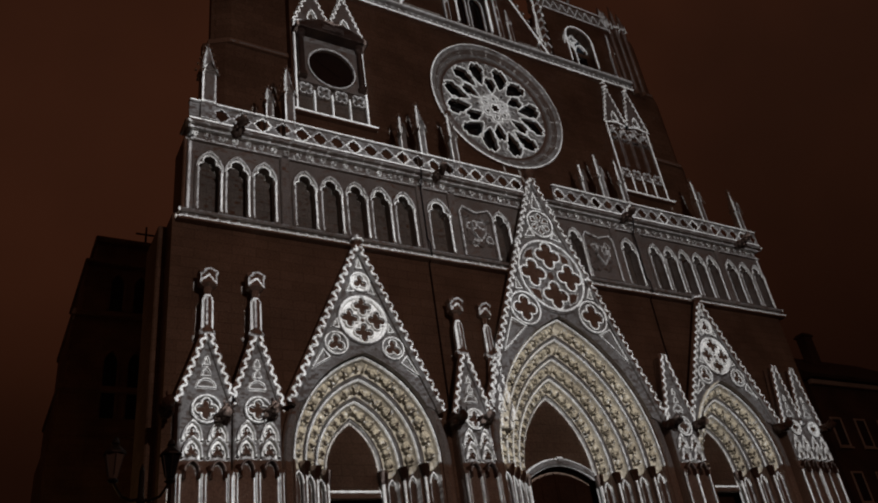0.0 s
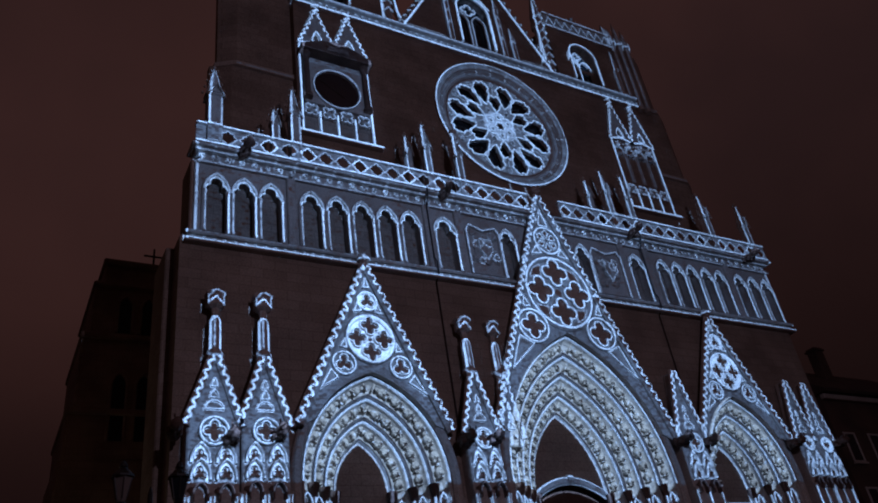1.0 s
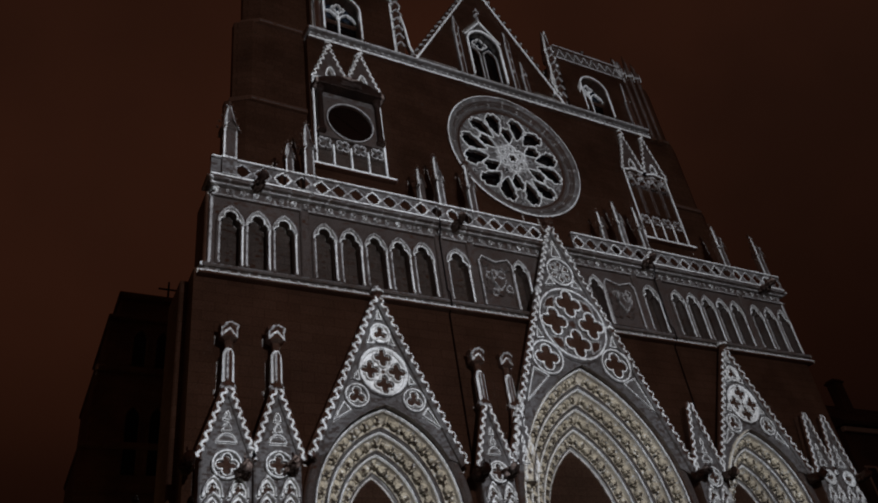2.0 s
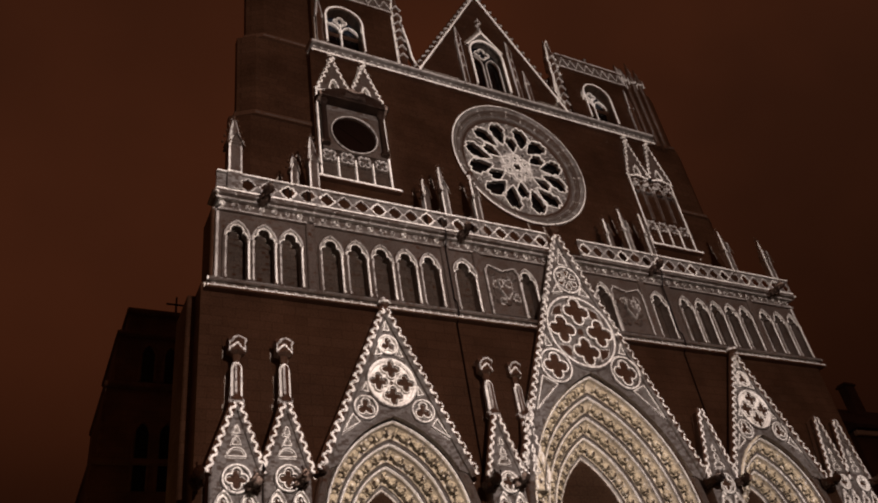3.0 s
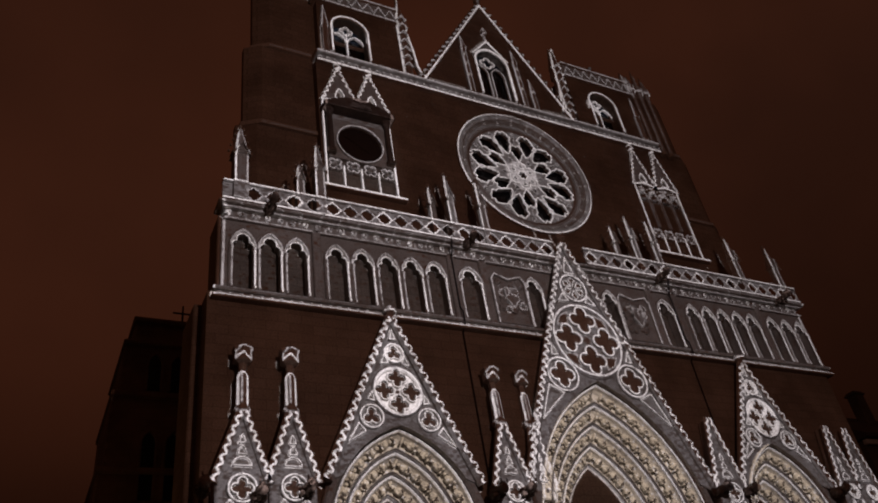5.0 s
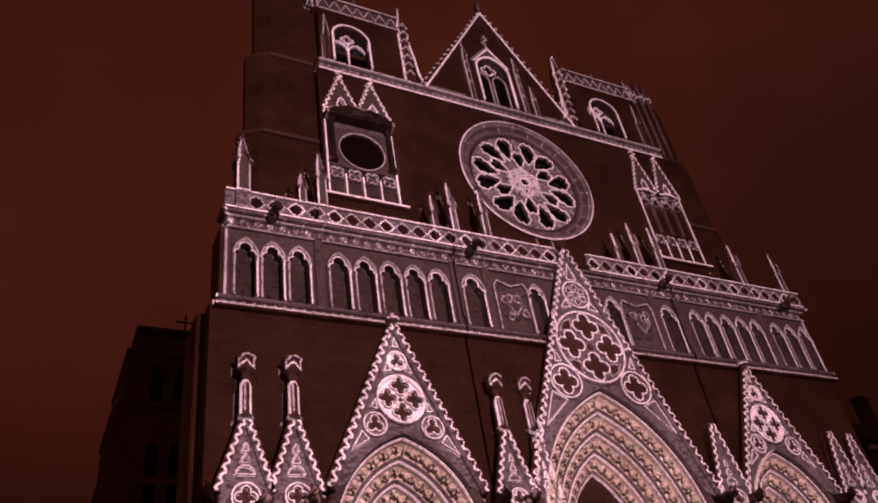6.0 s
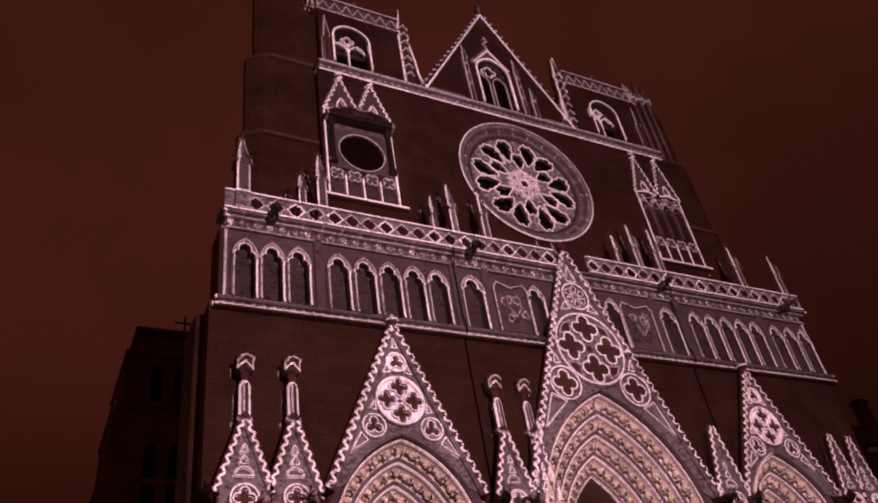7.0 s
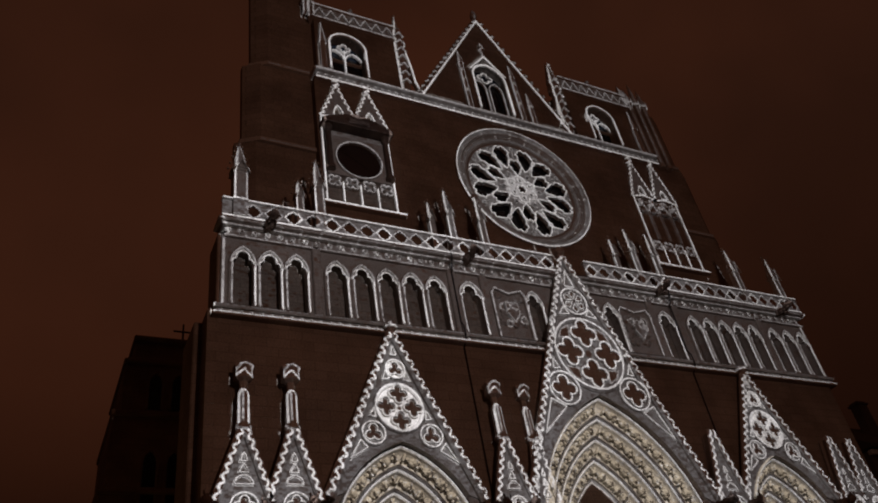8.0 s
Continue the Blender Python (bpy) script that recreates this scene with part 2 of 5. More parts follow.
box(bm, -14.5, 14.5, 3.2, 14.0, 0, 23.4)
tagged(part("wall_nave", bm, ASHLAR), "limestone body of the church behind the portals", "wall", kind="structure")
for x0, x1, z1 in ((-17.75, -14.5, 18.65), (14.5, 17.2, 18.65)):
    bm = bmesh.new()
    box(bm, x0, x1, 1.0, 3.2, 0, z1, 0.05)
    tagged(part("wall_return", bm, ASHLAR), "limestone side wall beside the portals", "wall", kind="structure")
bm = bmesh.new()
box(bm, -16.9, 17.0, 0.8, 2.8, 18.65, 23.4)
tagged(part("wall_gallery", bm, ASHLAR), "limestone wall behind the blind arcade", "wall", kind="structure")

bm = bmesh.new()
box(bm, -8.0, 8.0, 14.0, 48.0, 0, 35.0)
tagged(part("wall_nave_long", bm, ASHLAR), "long limestone nave behind the front", "wall", kind="structure")
bm = bmesh.new()
vs = [bm.verts.new((x, y, z)) for y in (1.9, 48.3) for x, z in ((-4.7, 35.0), (4.6, 35.0), (0.0, 43.6))]
for q in ((0, 1, 2), (3, 5, 4), (0, 3, 4, 1), (1, 4, 5, 2), (2, 5, 3, 0)):
    bm.faces.new([vs[i] for i in q])
tagged(part("roof_nave", bm, ROOFTILE), "steep dark tiled roof of the nave", "roof", kind="structure")

# upper wall with the opening of the rose
ROSE = (0.18, 30.15)
bm = bmesh.new()
slab(bm, [(-12.1, 23.4), (12.1, 23.4), (12.1, 35.1), (-12.1, 35.1)], [ring(*ROSE, 4.4, 64)], UP, 1.85)
tagged(part("wall_upper", bm, ASHLAR), "plain dark limestone wall round the rose window", "wall", kind="structure")
bm = bmesh.new()
box(bm, -12.1, 12.1, 2.05, 14.0, 23.4, 35.1)
tagged(part("wall_clerestory", bm, ASHLAR), "limestone wall behind the rose window", "wall", kind="structure")


def chamfered(bm, s, w, cut, y0, y1, z0, z1):
    """A block from the wall out to w with its outer front corner cut off."""
    plan = [(s * 11.7, y0), (s * (w - cut), y0), (s * w, y0 + cut * 0.6), (s * w, y1), (s * 11.7, y1)]
    low = [bm.verts.new((x, y, z0)) for x, y in plan]
    high = [bm.verts.new((x, y, z1)) for x, y in plan]
    bm.faces.new(low)
    bm.faces.new(high)
    for i in range(5):
        j = (i + 1) % 5
        bm.faces.new((low[i], low[j], high[j], high[i]))


for s in (-1, 1):
    bm = bmesh.new()
    chamfered(bm, s, 16.1, 0.9, 1.4, 2.3, 23.4, 29.85)
    side = tagged(part("wall_tower_side", bm, ASHLAR), "stepped limestone side wall of a tower with string courses", "wall", kind="structure")
    for w, z0, z1 in ((15.75, 29.85, 35.8), (15.3, 35.8, 45.5 if s < 0 else 41.2)):
        bm = bmesh.new()
        chamfered(bm, s, w, 0.85, 1.4, 2.3, z0, z1)
        part("wall_stage", bm, ASHLAR, side)
        bm = bmesh.new()
        chamfered(bm, s, w + 0.15, 0.9, 1.22, 2.35, z0 - 0.12, z0 + 0.16)
        part("string_band", bm, CARVED, side)
        line([(s * 12.2, z0), (s * (w - 0.8), z0)], 1.2, 0.05, DIM)


# ---- portals ----
def figure_mesh():
    bm = bmesh.new()
    ball(bm, (0, 0, -0.06), 0.17, (0.85, 0.8, 1.1), 0.5)
    ball(bm, (0.0, -0.06, 0.17), 0.08, (1, 1, 1.1), 0.2, 1)
    ball(bm, (0.02, -0.12, -0.14), 0.1, (1.3, 0.8, 0.8), 0.5, 1)
    box(bm, -0.17, 0.17, -0.12, 0.14, 0.27, 0.34, 0.02)
    box(bm, -0.15, 0.15, -0.1, 0.12, -0.29, -0.24, 0.02)
    return bm


FIG = None
# outlines the slide darkens: shade drawn in between figures and along grooves
SHADE_SPOTS = []


def order_point(p, k, f, u):
    """A point of the splayed arch: order k, fraction f across it, u along the arch from the left foot (0..1)."""
    s = (k + f) / p["n"]
    a = p["a"] + (p["ai"] - p["a"]) * s
    top = p["top"] + (p["ti"] - p["top"]) * s
    y = -0.1 + (p["depth"] + 0.1) * s
    pts = pointed(p["x"], p["z"], a, top - p["z"], 24)
    i = u * (len(pts) - 1)
    j = min(int(i), len(pts) - 2)
    q = i - j
    return (pts[j][0] * (1 - q) + pts[j + 1][0] * q, y, pts[j][1] * (1 - q) + pts[j + 1][1] * q)


def portal(p, label):
    global FIG
    root = thing("portal", label, "portal", "portals of the west front", at=(p["x"], 0, 0))
    shift = (-p["x"], 0, 0)
    n = p["n"]
    for k in range(n):
        # section of one order: roll, hollow with figures, fillet
        sec = ((0.0, 0.0), (0.03, -0.10), (0.10, -0.16), (0.18, -0.12), (0.22, 0.06), (0.34, 0.20), (0.62, 0.20), (0.76, 0.04), (0.84, -0.06), (0.93, -0.04), (1.0, 0.12))
        bm = bmesh.new()
        rows = []
        for f, dy in sec:
            s = (k + f) / n
            a = p["a"] + (p["ai"] - p["a"]) * s
            top = p["top"] + (p["ti"] - p["top"]) * s
            y = -0.1 + (p["depth"] + 0.1) * s + dy * 0.7
            rows.append([bm.verts.new((x - p["x"], y, z)) for x, z in pointed(p["x"], p["z"], a, top - p["z"], 20, foot=0)])
        for r, q in zip(rows, rows[1:]):
            for i in range(len(r) - 1):
                bm.faces.new((r[i], r[i + 1], q[i + 1], q[i]))
        arch = part("archivolt", bm, CARVED, root, smooth=False)
        ridge = [order_point(p, k, 0.1, i / 40) for i in range(41)]
        line([(q[0], q[2]) for q in ridge], ridge[0][1] - 0.11, 0.05, WHITE)
        # dimmed band on the slide: shade put into the groove of the order
        SHADE_SPOTS.append([order_point(p, k, 0.80, i / 40) for i in range(41)] + [order_point(p, k, 0.94, 1 - i / 40) for i in range(41)])
        m = p["figs"] - k // 2
        for side in (0, 1):
            for i in range(m):
                u = (0.02 + 0.46 * (i + 0.5) / m)
                u = 1 - u if side else u
                c = order_point(p, k, 0.46, u)
                d = order_point(p, k, 0.46, u + (0.01 if not side else -0.01))
                tilt = math.atan2(d[0] - c[0], d[2] - c[2])
                # dim blot on the slide beside each figure, in place of its shadow
                e = order_point(p, k, 0.46, min(0.998, max(0.002, u + 0.22 / m)))
                r = 0.075 + 0.03 * random.random()
                SHADE_SPOTS.append([(e[0] + r * q * math.cos(t + tilt), e[1] - 0.05, e[2] + r * 1.3 * q * math.sin(t + tilt)) for t, q in ((0, 1), (0.9, 0.6), (1.8, 1.2), (2.9, 0.7), (3.8, 1.1), (5.2, 0.8))])
                at = (c[0] - p["x"], c[1] + 0.04, c[2])
                if FIG is None:
                    FIG = part("carved_figure", figure_mesh(), FIGURE, arch, at=at)
                    FIG.rotation_euler = (0, tilt, 0)
                else:
                    again(FIG, at, arch, tilt, 1.0 + 0.2 * random.random())
        # light on the order
        for f, w, tone in ((0.46, 0.42 if n == 3 else 0.46, CREAM), (0.97, 0.06, PALE), (0.1, 0.16, GREY), (0.8, 0.14, GREY)):
            pts = [order_point(p, k, f, i / 60) for i in range(61)]
            SHOWN.append((pts, w, tone))
        # jamb shafts with capitals, and niche heads between them
        for side in (-1, 1):
            s = (k + 0.9) / n
            x = side * (p["a"] + (p["ai"] - p["a"]) * s)
            y = -0.1 + (p["depth"] + 0.1) * s - 0.12
            bm = bmesh.new()
            tube(bm, [(x, y, 0.0), (x, y, 0.35), (x, y, 0.4), (x, y, p["z"] - 0.5)], [0.16, 0.16, 0.10, 0.10], 10)
            part("jamb_shaft", bm, CARVED, root)
            bm = bmesh.new()
            tube(bm, [(x, y, p["z"] - 0.5), (x, y, p["z"] - 0.42), (x, y, p["z"] - 0.1), (x, y, p["z"])], [0.11, 0.14, 0.21, 0.22], 8)
            part("capital", bm, SOOTED, root)
            line([(p["x"] + x - 0.04 * side, 0), (p["x"] + x - 0.04 * side, p["z"] - 0.5)], y - 0.1, 0.07, WHITE)
            s2 = (k + 0.45) / n
            xn = side * (p["a"] + (p["ai"] - p["a"]) * s2)
            yn = -0.1 + (p["depth"] + 0.1) * s2
            bm = bmesh.new()
            rib(bm, pointed(xn, p["z"] - 0.75, 0.17, 0.4, 6, foot=0), 0.07, 0.14, yn + 0.1)
            part("niche_head", bm, CARVED, root)
            for dx in (-0.16, 0.16):
                line([(p["x"] + xn + dx, 0), (p["x"] + xn + dx, p["z"] - 0.75)], yn - 0.02, 0.045, PALE)
            line([(q[0] + p["x"], q[1]) for q in pointed(xn, p["z"] - 0.75, 0.17, 0.4, 6)], yn - 0.02, 0.07, WHITE)
    # the mouldings round the mouth of the arch
    bm = bmesh.new()
    rib(bm, [(x - p["x"], z) for x, z in pointed(p["x"], p["z"], p["a"] + 0.22, p["top"] - p["z"] + 0.3, 20, foot=0)], 0.4, 0.3, 0.0)
    part("hood_mould", bm, CARVED, root)
    line(pointed(p["x"], p["z"], p["a"] + 0.2, p["top"] - p["z"] + 0.28, 20), -0.3, 0.34, DIM)
    # tympanum, lintel and doors
    yd = p["depth"] + 0.05
    inner = pointed(p["x"], p["z"], p["ai"], p["ti"] - p["z"], 20)
    line(inner, yd - 0.02, 0.09, WHITE)
    for side in (-1, 1):
        line([(p["x"] + side * p["ai"], 0), (p["x"] + side * p["ai"], p["z"])], yd - 0.02, 0.07, WHITE)
    bm = bmesh.new()
    shape = [(x - p["x"], z) for x, z in pointed(p["x"], p["z"], p["ai"] + 0.06, p["ti"] - p["z"] + 0.06, 16)]
    if n == 3:
        lint = p["z"] - 0.67
        slab(bm, shape + [(p["ai"] + 0.06, lint), (-p["ai"] - 0.06, lint)], [], yd, yd + 0.3)
        part("tympanum", bm, ASHLAR, root, "plain stone tympanum")
        bm = bmesh.new()
        box(bm, -p["ai"], p["ai"], yd - 0.12, yd + 0.2, lint - 0.3, lint, 0.03)
        part("lintel", bm, CARVED, root)
        line([(p["x"] - p["ai"], lint - 0.04), (p["x"] + p["ai"], lint - 0.04)], yd - 0.13, 0.09, WHITE)
        head = lint - 0.3
    else:
        w, z0, rise = p["ai"], p["z"] - 0.08, 0.66
        seg = [(w * (1 - 2 * i / 16), z0 + rise * (1 - (1 - 2 * i / 16) ** 2)) for i in range(17)]
        slab(bm, shape + [(x, z + 0.12) for x, z in seg], [], yd, yd + 0.3)
        part("tympanum", bm, ASHLAR, root, "plain stone tympanum")
        bm = bmesh.new()
        rib(bm, [(x, z + 0.05) for x, z in seg], 0.36, 0.2, yd + 0.05)
        part("lintel", bm, CARVED, root, "segmental stone lintel arch")
        for dz in (-0.16, 0.2):
            line([(x + p["x"], z + dz) for x, z in seg], yd - 0.12, 0.07, WHITE)
        field([(x + p["x"], z + 0.2) for x, z in seg] + [(x + p["x"], z - 0.16) for x, z in reversed(seg)], yd - 0.12, GREY)
        bm = bmesh.new()
        rib(bm, [(-0.14, z0 + rise + 0.1), (0.14, z0 + rise + 0.1)], 0.4, 0.24, yd)
        part("keystone", bm, CARVED, root)
        head = z0 + rise
    for side in (-1, 1):
        bm = bmesh.new()
        box(bm, min(0.01 * side, side * p["ai"]), max(0.01 * side, side * p["ai"]), yd + 0.45, yd + 0.6, 0, head, 0.02)
        for i in range(4):
            for j in range(2):
                x0 = side * (0.1 + j * p["ai"] * 0.48)
                x1 = side * (0.1 + j * p["ai"] * 0.48 + p["ai"] * 0.38)
                box(bm, min(x0, x1), max(x0, x1), yd + 0.41, yd + 0.46, 0.4 + i * head / 4.3, 0.4 + (i + 0.8) * head / 4.3, 0.02)
        part("door", bm, WOOD, root, "dark panelled oak door leaf")
    return root


portal(PORTALS[0], "deep pointed limestone portal with three orders of carved figures")
portal(PORTALS[1], "large pointed main portal with four orders of carved figures")
portal(PORTALS[2], "deep pointed limestone portal with three orders of carved figures")


# ---- gables over the portals ----
def crocket_mesh(r=0.13):
    bm = bmesh.new()
    ball(bm, (0, 0, 0), r * 1.1, (1, 0.9, 0.8), 0.5, 1)
    ball(bm, (0, -0.02, r * 0.9), r * 0.6, (1, 1, 0.9), 0.5, 1)
    return bm


CROCKET = None


def crockets(root, p, q, step, y, size=1.0):
    global CROCKET
    n = max(2, int(math.dist(p, q) / step))
    d = Vector((q[0] - p[0], q[1] - p[1])).normalized()
    out = Vector((-d.y, d.x)) * (1 if (q[0] - p[0]) > 0 else -1)
    for i in range(n):
        f = (i + 0.5) / n
        at = (p[0] + (q[0] - p[0]) * f + out.x * 0.1, y, p[1] + (q[1] - p[1]) * f + out.y * 0.1)
        if CROCKET is None:
            CROCKET = part("crocket", crocket_mesh(), CARVED, root, at=at)
        else:
            again(CROCKET, at, root, size=size)


def roundel(root, cx, cz, r, lobes, y, at, turn=0.0, big=False):
    """A ring with a foiled opening."""
    bm = bmesh.new()
    rib(bm, ring(cx, cz, r, 28), r * 0.16 + 0.04, 0.14, y, True)
    ob = part("roundel", bm, CARVED, root)
    field(ring(cx, cz, r, 28), y - 0.05, WHITE if r < 0.43 else GREY, at)
    line(ring(cx, cz, r, 28), y - 0.12, 0.05 + 0.02 * min(r, 1), WHITE, at, True)
    if big:
        return ob
    bm = bmesh.new()
    rib(bm, foil(cx, cz, r * 0.8, lobes, turn), r * 0.1 + 0.03, 0.12, y, True)
    part("foil", bm, CARVED, ob)
    line(foil(cx, cz, r * 0.8, lobes, turn), y - 0.1, 0.05 + 0.02 * min(r, 1), WHITE, at, True)
    HOLES.append(([(x + at[0], y + at[1], z + at[2]) for x, z in foil(cx, cz, r * 0.8, lobes, turn)]))
    return ob


HOLES = []


def inner_foils(root, bz, br, at, pale=False):
    """A large ring that holds four quatrefoils and a small lozenge."""
    big = roundel(root, 0, bz, br, 4, 0.14, at, math.pi / 2, big=True)
    if pale:
        field(ring(0, bz, br, 28), 0.09, WHITE, at)
    for i in range(4):
        bm = bmesh.new()
        a = i * math.pi / 2
        f4 = foil(0.57 * br * math.cos(a), bz + 0.57 * br * math.sin(a), (0.41 if pale else 0.39) * br, 4, math.pi / 2)
        rib(bm, f4, 0.05 * br + 0.02, 0.14, 0.14, True)
        line(f4, 0.02, 0.075, WHITE, at, True)
        HOLES.append([(x + at[0], 0.05 + at[1], z) for x, z in f4])
        part("inner_foil", bm, CARVED, big)
        if pale:
            continue
        b = a + math.pi / 4
        tri = [(br * k * math.cos(b + t), bz + br * k * math.sin(b + t)) for k, t in ((0.62, 0.0), (0.88, 0.3), (0.92, 0.0), (0.88, -0.3))]
        HOLES.append([(x + at[0], 0.05 + at[1], z) for x, z in tri])
        line(tri, 0.02, 0.05, PALE, at, True)
    loz = ring(0, bz, 0.12 * br, 4)
    HOLES.append([(x + at[0], 0.05 + at[1], z) for x, z in loz])


def gable(p, main, label):
    g, z0, H = p["g"], p["foot"], p["apex"]
    root = thing("portal_gable", label, "gable", "gables over the portals", at=(p["x"], FRONT, 0))
    at = (p["x"], FRONT, 0)
    arch = [(x - p["x"], z) for x, z in pointed(p["x"], p["z"], p["a"] + 0.05, p["top"] - p["z"] + 0.05, 20)]
    over = [q for q in arch if q[1] > z0 + 0.05]
    bm = bmesh.new()
    slab(bm, [(-g, z0), *over, (g, z0), (0, H)], [], 0.12, 0.45)
    part("gable_panel", bm, CARVED, root)
    bm = bmesh.new()
    rib(bm, [(-g - 0.06, z0), (0, H + 0.12), (g + 0.06, z0)], 0.46, 0.22, 0.12)
    part("raking_mould", bm, CARVED, root)
    crockets(root, (-g, z0), (0, H), 0.42, -0.05)
    crockets(root, (0, H), (g, z0), 0.42, -0.05)
    bm = bmesh.new()
    tube(bm, [(0, 0, H - 0.2), (0, 0, H + 0.15), (0, 0, H + 0.3), (0, 0, H + 0.5), (0, 0, H + 0.62)], [0.1, 0.1, 0.3, 0.26, 0.05], 8)
    part("finial", bm, CARVED, root)
    line(wavy((-g - 0.1, z0), (-0.1, H), 0.42, 0.11), -0.1, 0.07, WHITE, at)
    line(wavy((0.1, H), (g + 0.1, z0), 0.42, 0.11), -0.1, 0.07, WHITE, at)
    field([(-g, z0), *over, (g, z0), (0, H)], 0.1, GREY, at)
    if main:
        bz, br, dz = 18.37, 1.9, 0
        inner_foils(root, bz, br, at)
        wheel = roundel(root, 0, 21.3, 0.76, 6, 0.14, at, math.pi / 2, big=True)
        for i in range(6):
            b = math.pi / 2 + i * math.pi / 3
            wedge = [(0.7 * k * math.cos(b + t), 21.3 + 0.7 * k * math.sin(b + t)) for k, t in ((0.2, 0.0), (0.72, 0.36), (0.9, 0.0), (0.72, -0.36))]
            HOLES.append([(x + at[0], 0.05 + at[1], z) for x, z in wedge])
            bm = bmesh.new()
            rib(bm, wedge, 0.06, 0.12, 0.14, True)
            part("spoke_light", bm, CARVED, wheel)
            line(wedge, 0.02, 0.045, WHITE, at, True)
        sides = [(-1.98, 16.38, 0.82), (1.98, 16.38, 0.82)]
    else:
        dz = p["dz"]
        bz, br = 15.18 + dz, 1.0
        inner_foils(root, bz, br, at, True)
        roundel(root, 0, 16.85 + dz, 0.42, 3, 0.14, at, math.pi / 2)
        sides = [(-1.2, 14.05 + dz, 0.46), (1.2, 14.05 + dz, 0.46)]
    for x, z, r in sides:
        roundel(root, x, z, r, 4 if main else 3, 0.14, at, math.pi / 2)
    # small pierced triangles
    tri = []
    if main:
        tri = [[(-0.28, 22.2), (0, 23.2), (0.28, 22.2)], [(-1.1, 20.42), (-0.75, 20.92), (-0.5, 20.52)], [(1.1, 20.42), (0.75, 20.92), (0.5, 20.52)],
               [(-3.55, 14.2), (-2.87, 15.8), (-2.15, 15.45)], [(3.55, 14.2), (2.87, 15.8), (2.15, 15.45)], [(-1.95, 17.4), (-2.2, 17.95), (-2.3, 17.35)], [(1.95, 17.4), (2.2, 17.95), (2.3, 17.35)]]
    else:
        tri = [[(-0.12, 17.5 + dz), (0, 17.95 + dz), (0.12, 17.5 + dz)], [(-2.2, 13.0 + dz), (-1.75, 13.75 + dz), (-1.5, 13.45 + dz)], [(2.2, 13.0 + dz), (1.75, 13.75 + dz), (1.5, 13.45 + dz)],
               [(-1.3, 14.75 + dz), (-1.1, 15.1 + dz), (-1.05, 14.7 + dz)], [(1.3, 14.75 + dz), (1.1, 15.1 + dz), (1.05, 14.7 + dz)], [(-0.6, 16.35 + dz), (-0.45, 16.75 + dz), (-0.3, 16.4 + dz)], [(0.6, 16.35 + dz), (0.45, 16.75 + dz), (0.3, 16.4 + dz)]]
    for q in tri:
        bm = bmesh.new()
        rib(bm, q, 0.08, 0.12, 0.14, True)
        part("pierced_triangle", bm, CARVED, root)
        line(q, 0.03, 0.06, WHITE, at, True)
    return root


gable(PORTALS[0], False, "steep crocketed limestone gable with foiled roundels")
gable(PORTALS[1], True, "tall crocketed main gable with a large foiled roundel")
gable(PORTALS[2], False, "steep crocketed limestone gable with foiled roundels")

# ---- gallery: blind arcade, cornices, balustrade ----
BAYS = []
for x in (-16.12, -15.0, -13.88):
    BAYS.append((x, 0.44))
for i in range(5):
    BAYS.append((-12.1 + i * 1.185, 0.45))
BAYS += [(-5.55, 0.54), (-2.05, 0.42), (2.6, 0.42), (6.3, 0.5)]
for i in range(5):
    BAYS.append((8.25 + i * 1.13, 0.43))
for x in (14.4, 15.55, 16.7):
    BAYS.append((x, 0.43))
gallery = thing("arcade_gallery", "limestone blind arcade with trefoil-headed niches", "gallery")
bm = bmesh.new()
slab(bm, [(-17.0, 18.65), (17.2, 18.65), (17.2, 22.4), (-17.0, 22.4)], [trefoil_arch(x, 18.9, a, 21.65) for x, a in BAYS], 0.0, 0.4)
part("arcade_wall", bm, CARVED, gallery)
bm = bmesh.new()
box(bm, -16.95, 17.15, 0.45, 0.75, 18.65, 22.4)
part("niche_back", bm, ASHLAR, gallery)
field([(-17.0, 18.9), (17.2, 18.9), (17.2, 22.4), (-17.0, 22.4)], 0.0, DIM)
for x, a in BAYS:
    t = trefoil_arch(x, 18.9, a, 21.65)
    outer = [(x - a - 0.1, 18.9)] + pointed(x, 20.95, a + 0.1, 0.92, 8) + [(x + a + 0.1, 18.9)]
    bm = bmesh.new()
    rib(bm, outer, 0.13, 0.12, 0.0)
    niche = part("niche_arch", bm, CARVED, gallery)
    bm = bmesh.new()
    rib(bm, t, 0.07, 0.08, 0.03)
    part("trefoil_head", bm, CARVED, niche)
    for s in (-1, 1):
        bm = bmesh.new()
        tube(bm, [(x + s * (a + 0.02), -0.06, z) for z in (18.9, 19.05, 19.1, 20.7, 20.75, 20.92)], [0.11, 0.11, 0.065, 0.065, 0.09, 0.12], 8)
        part("colonnette", bm, CARVED, niche)
    line(t[1:-1], -0.04, 0.05, WHITE)
    line(pointed(x, 20.95, a + 0.06, 0.86, 8), -0.1, 0.065, PALE)
    line([(x - a - 0.02, 18.98), (x - a - 0.02, 21.0)], -0.1, 0.06, PALE)
    line([(x + a + 0.02, 18.98), (x + a + 0.02, 21.0)], -0.1, 0.06, WHITE)
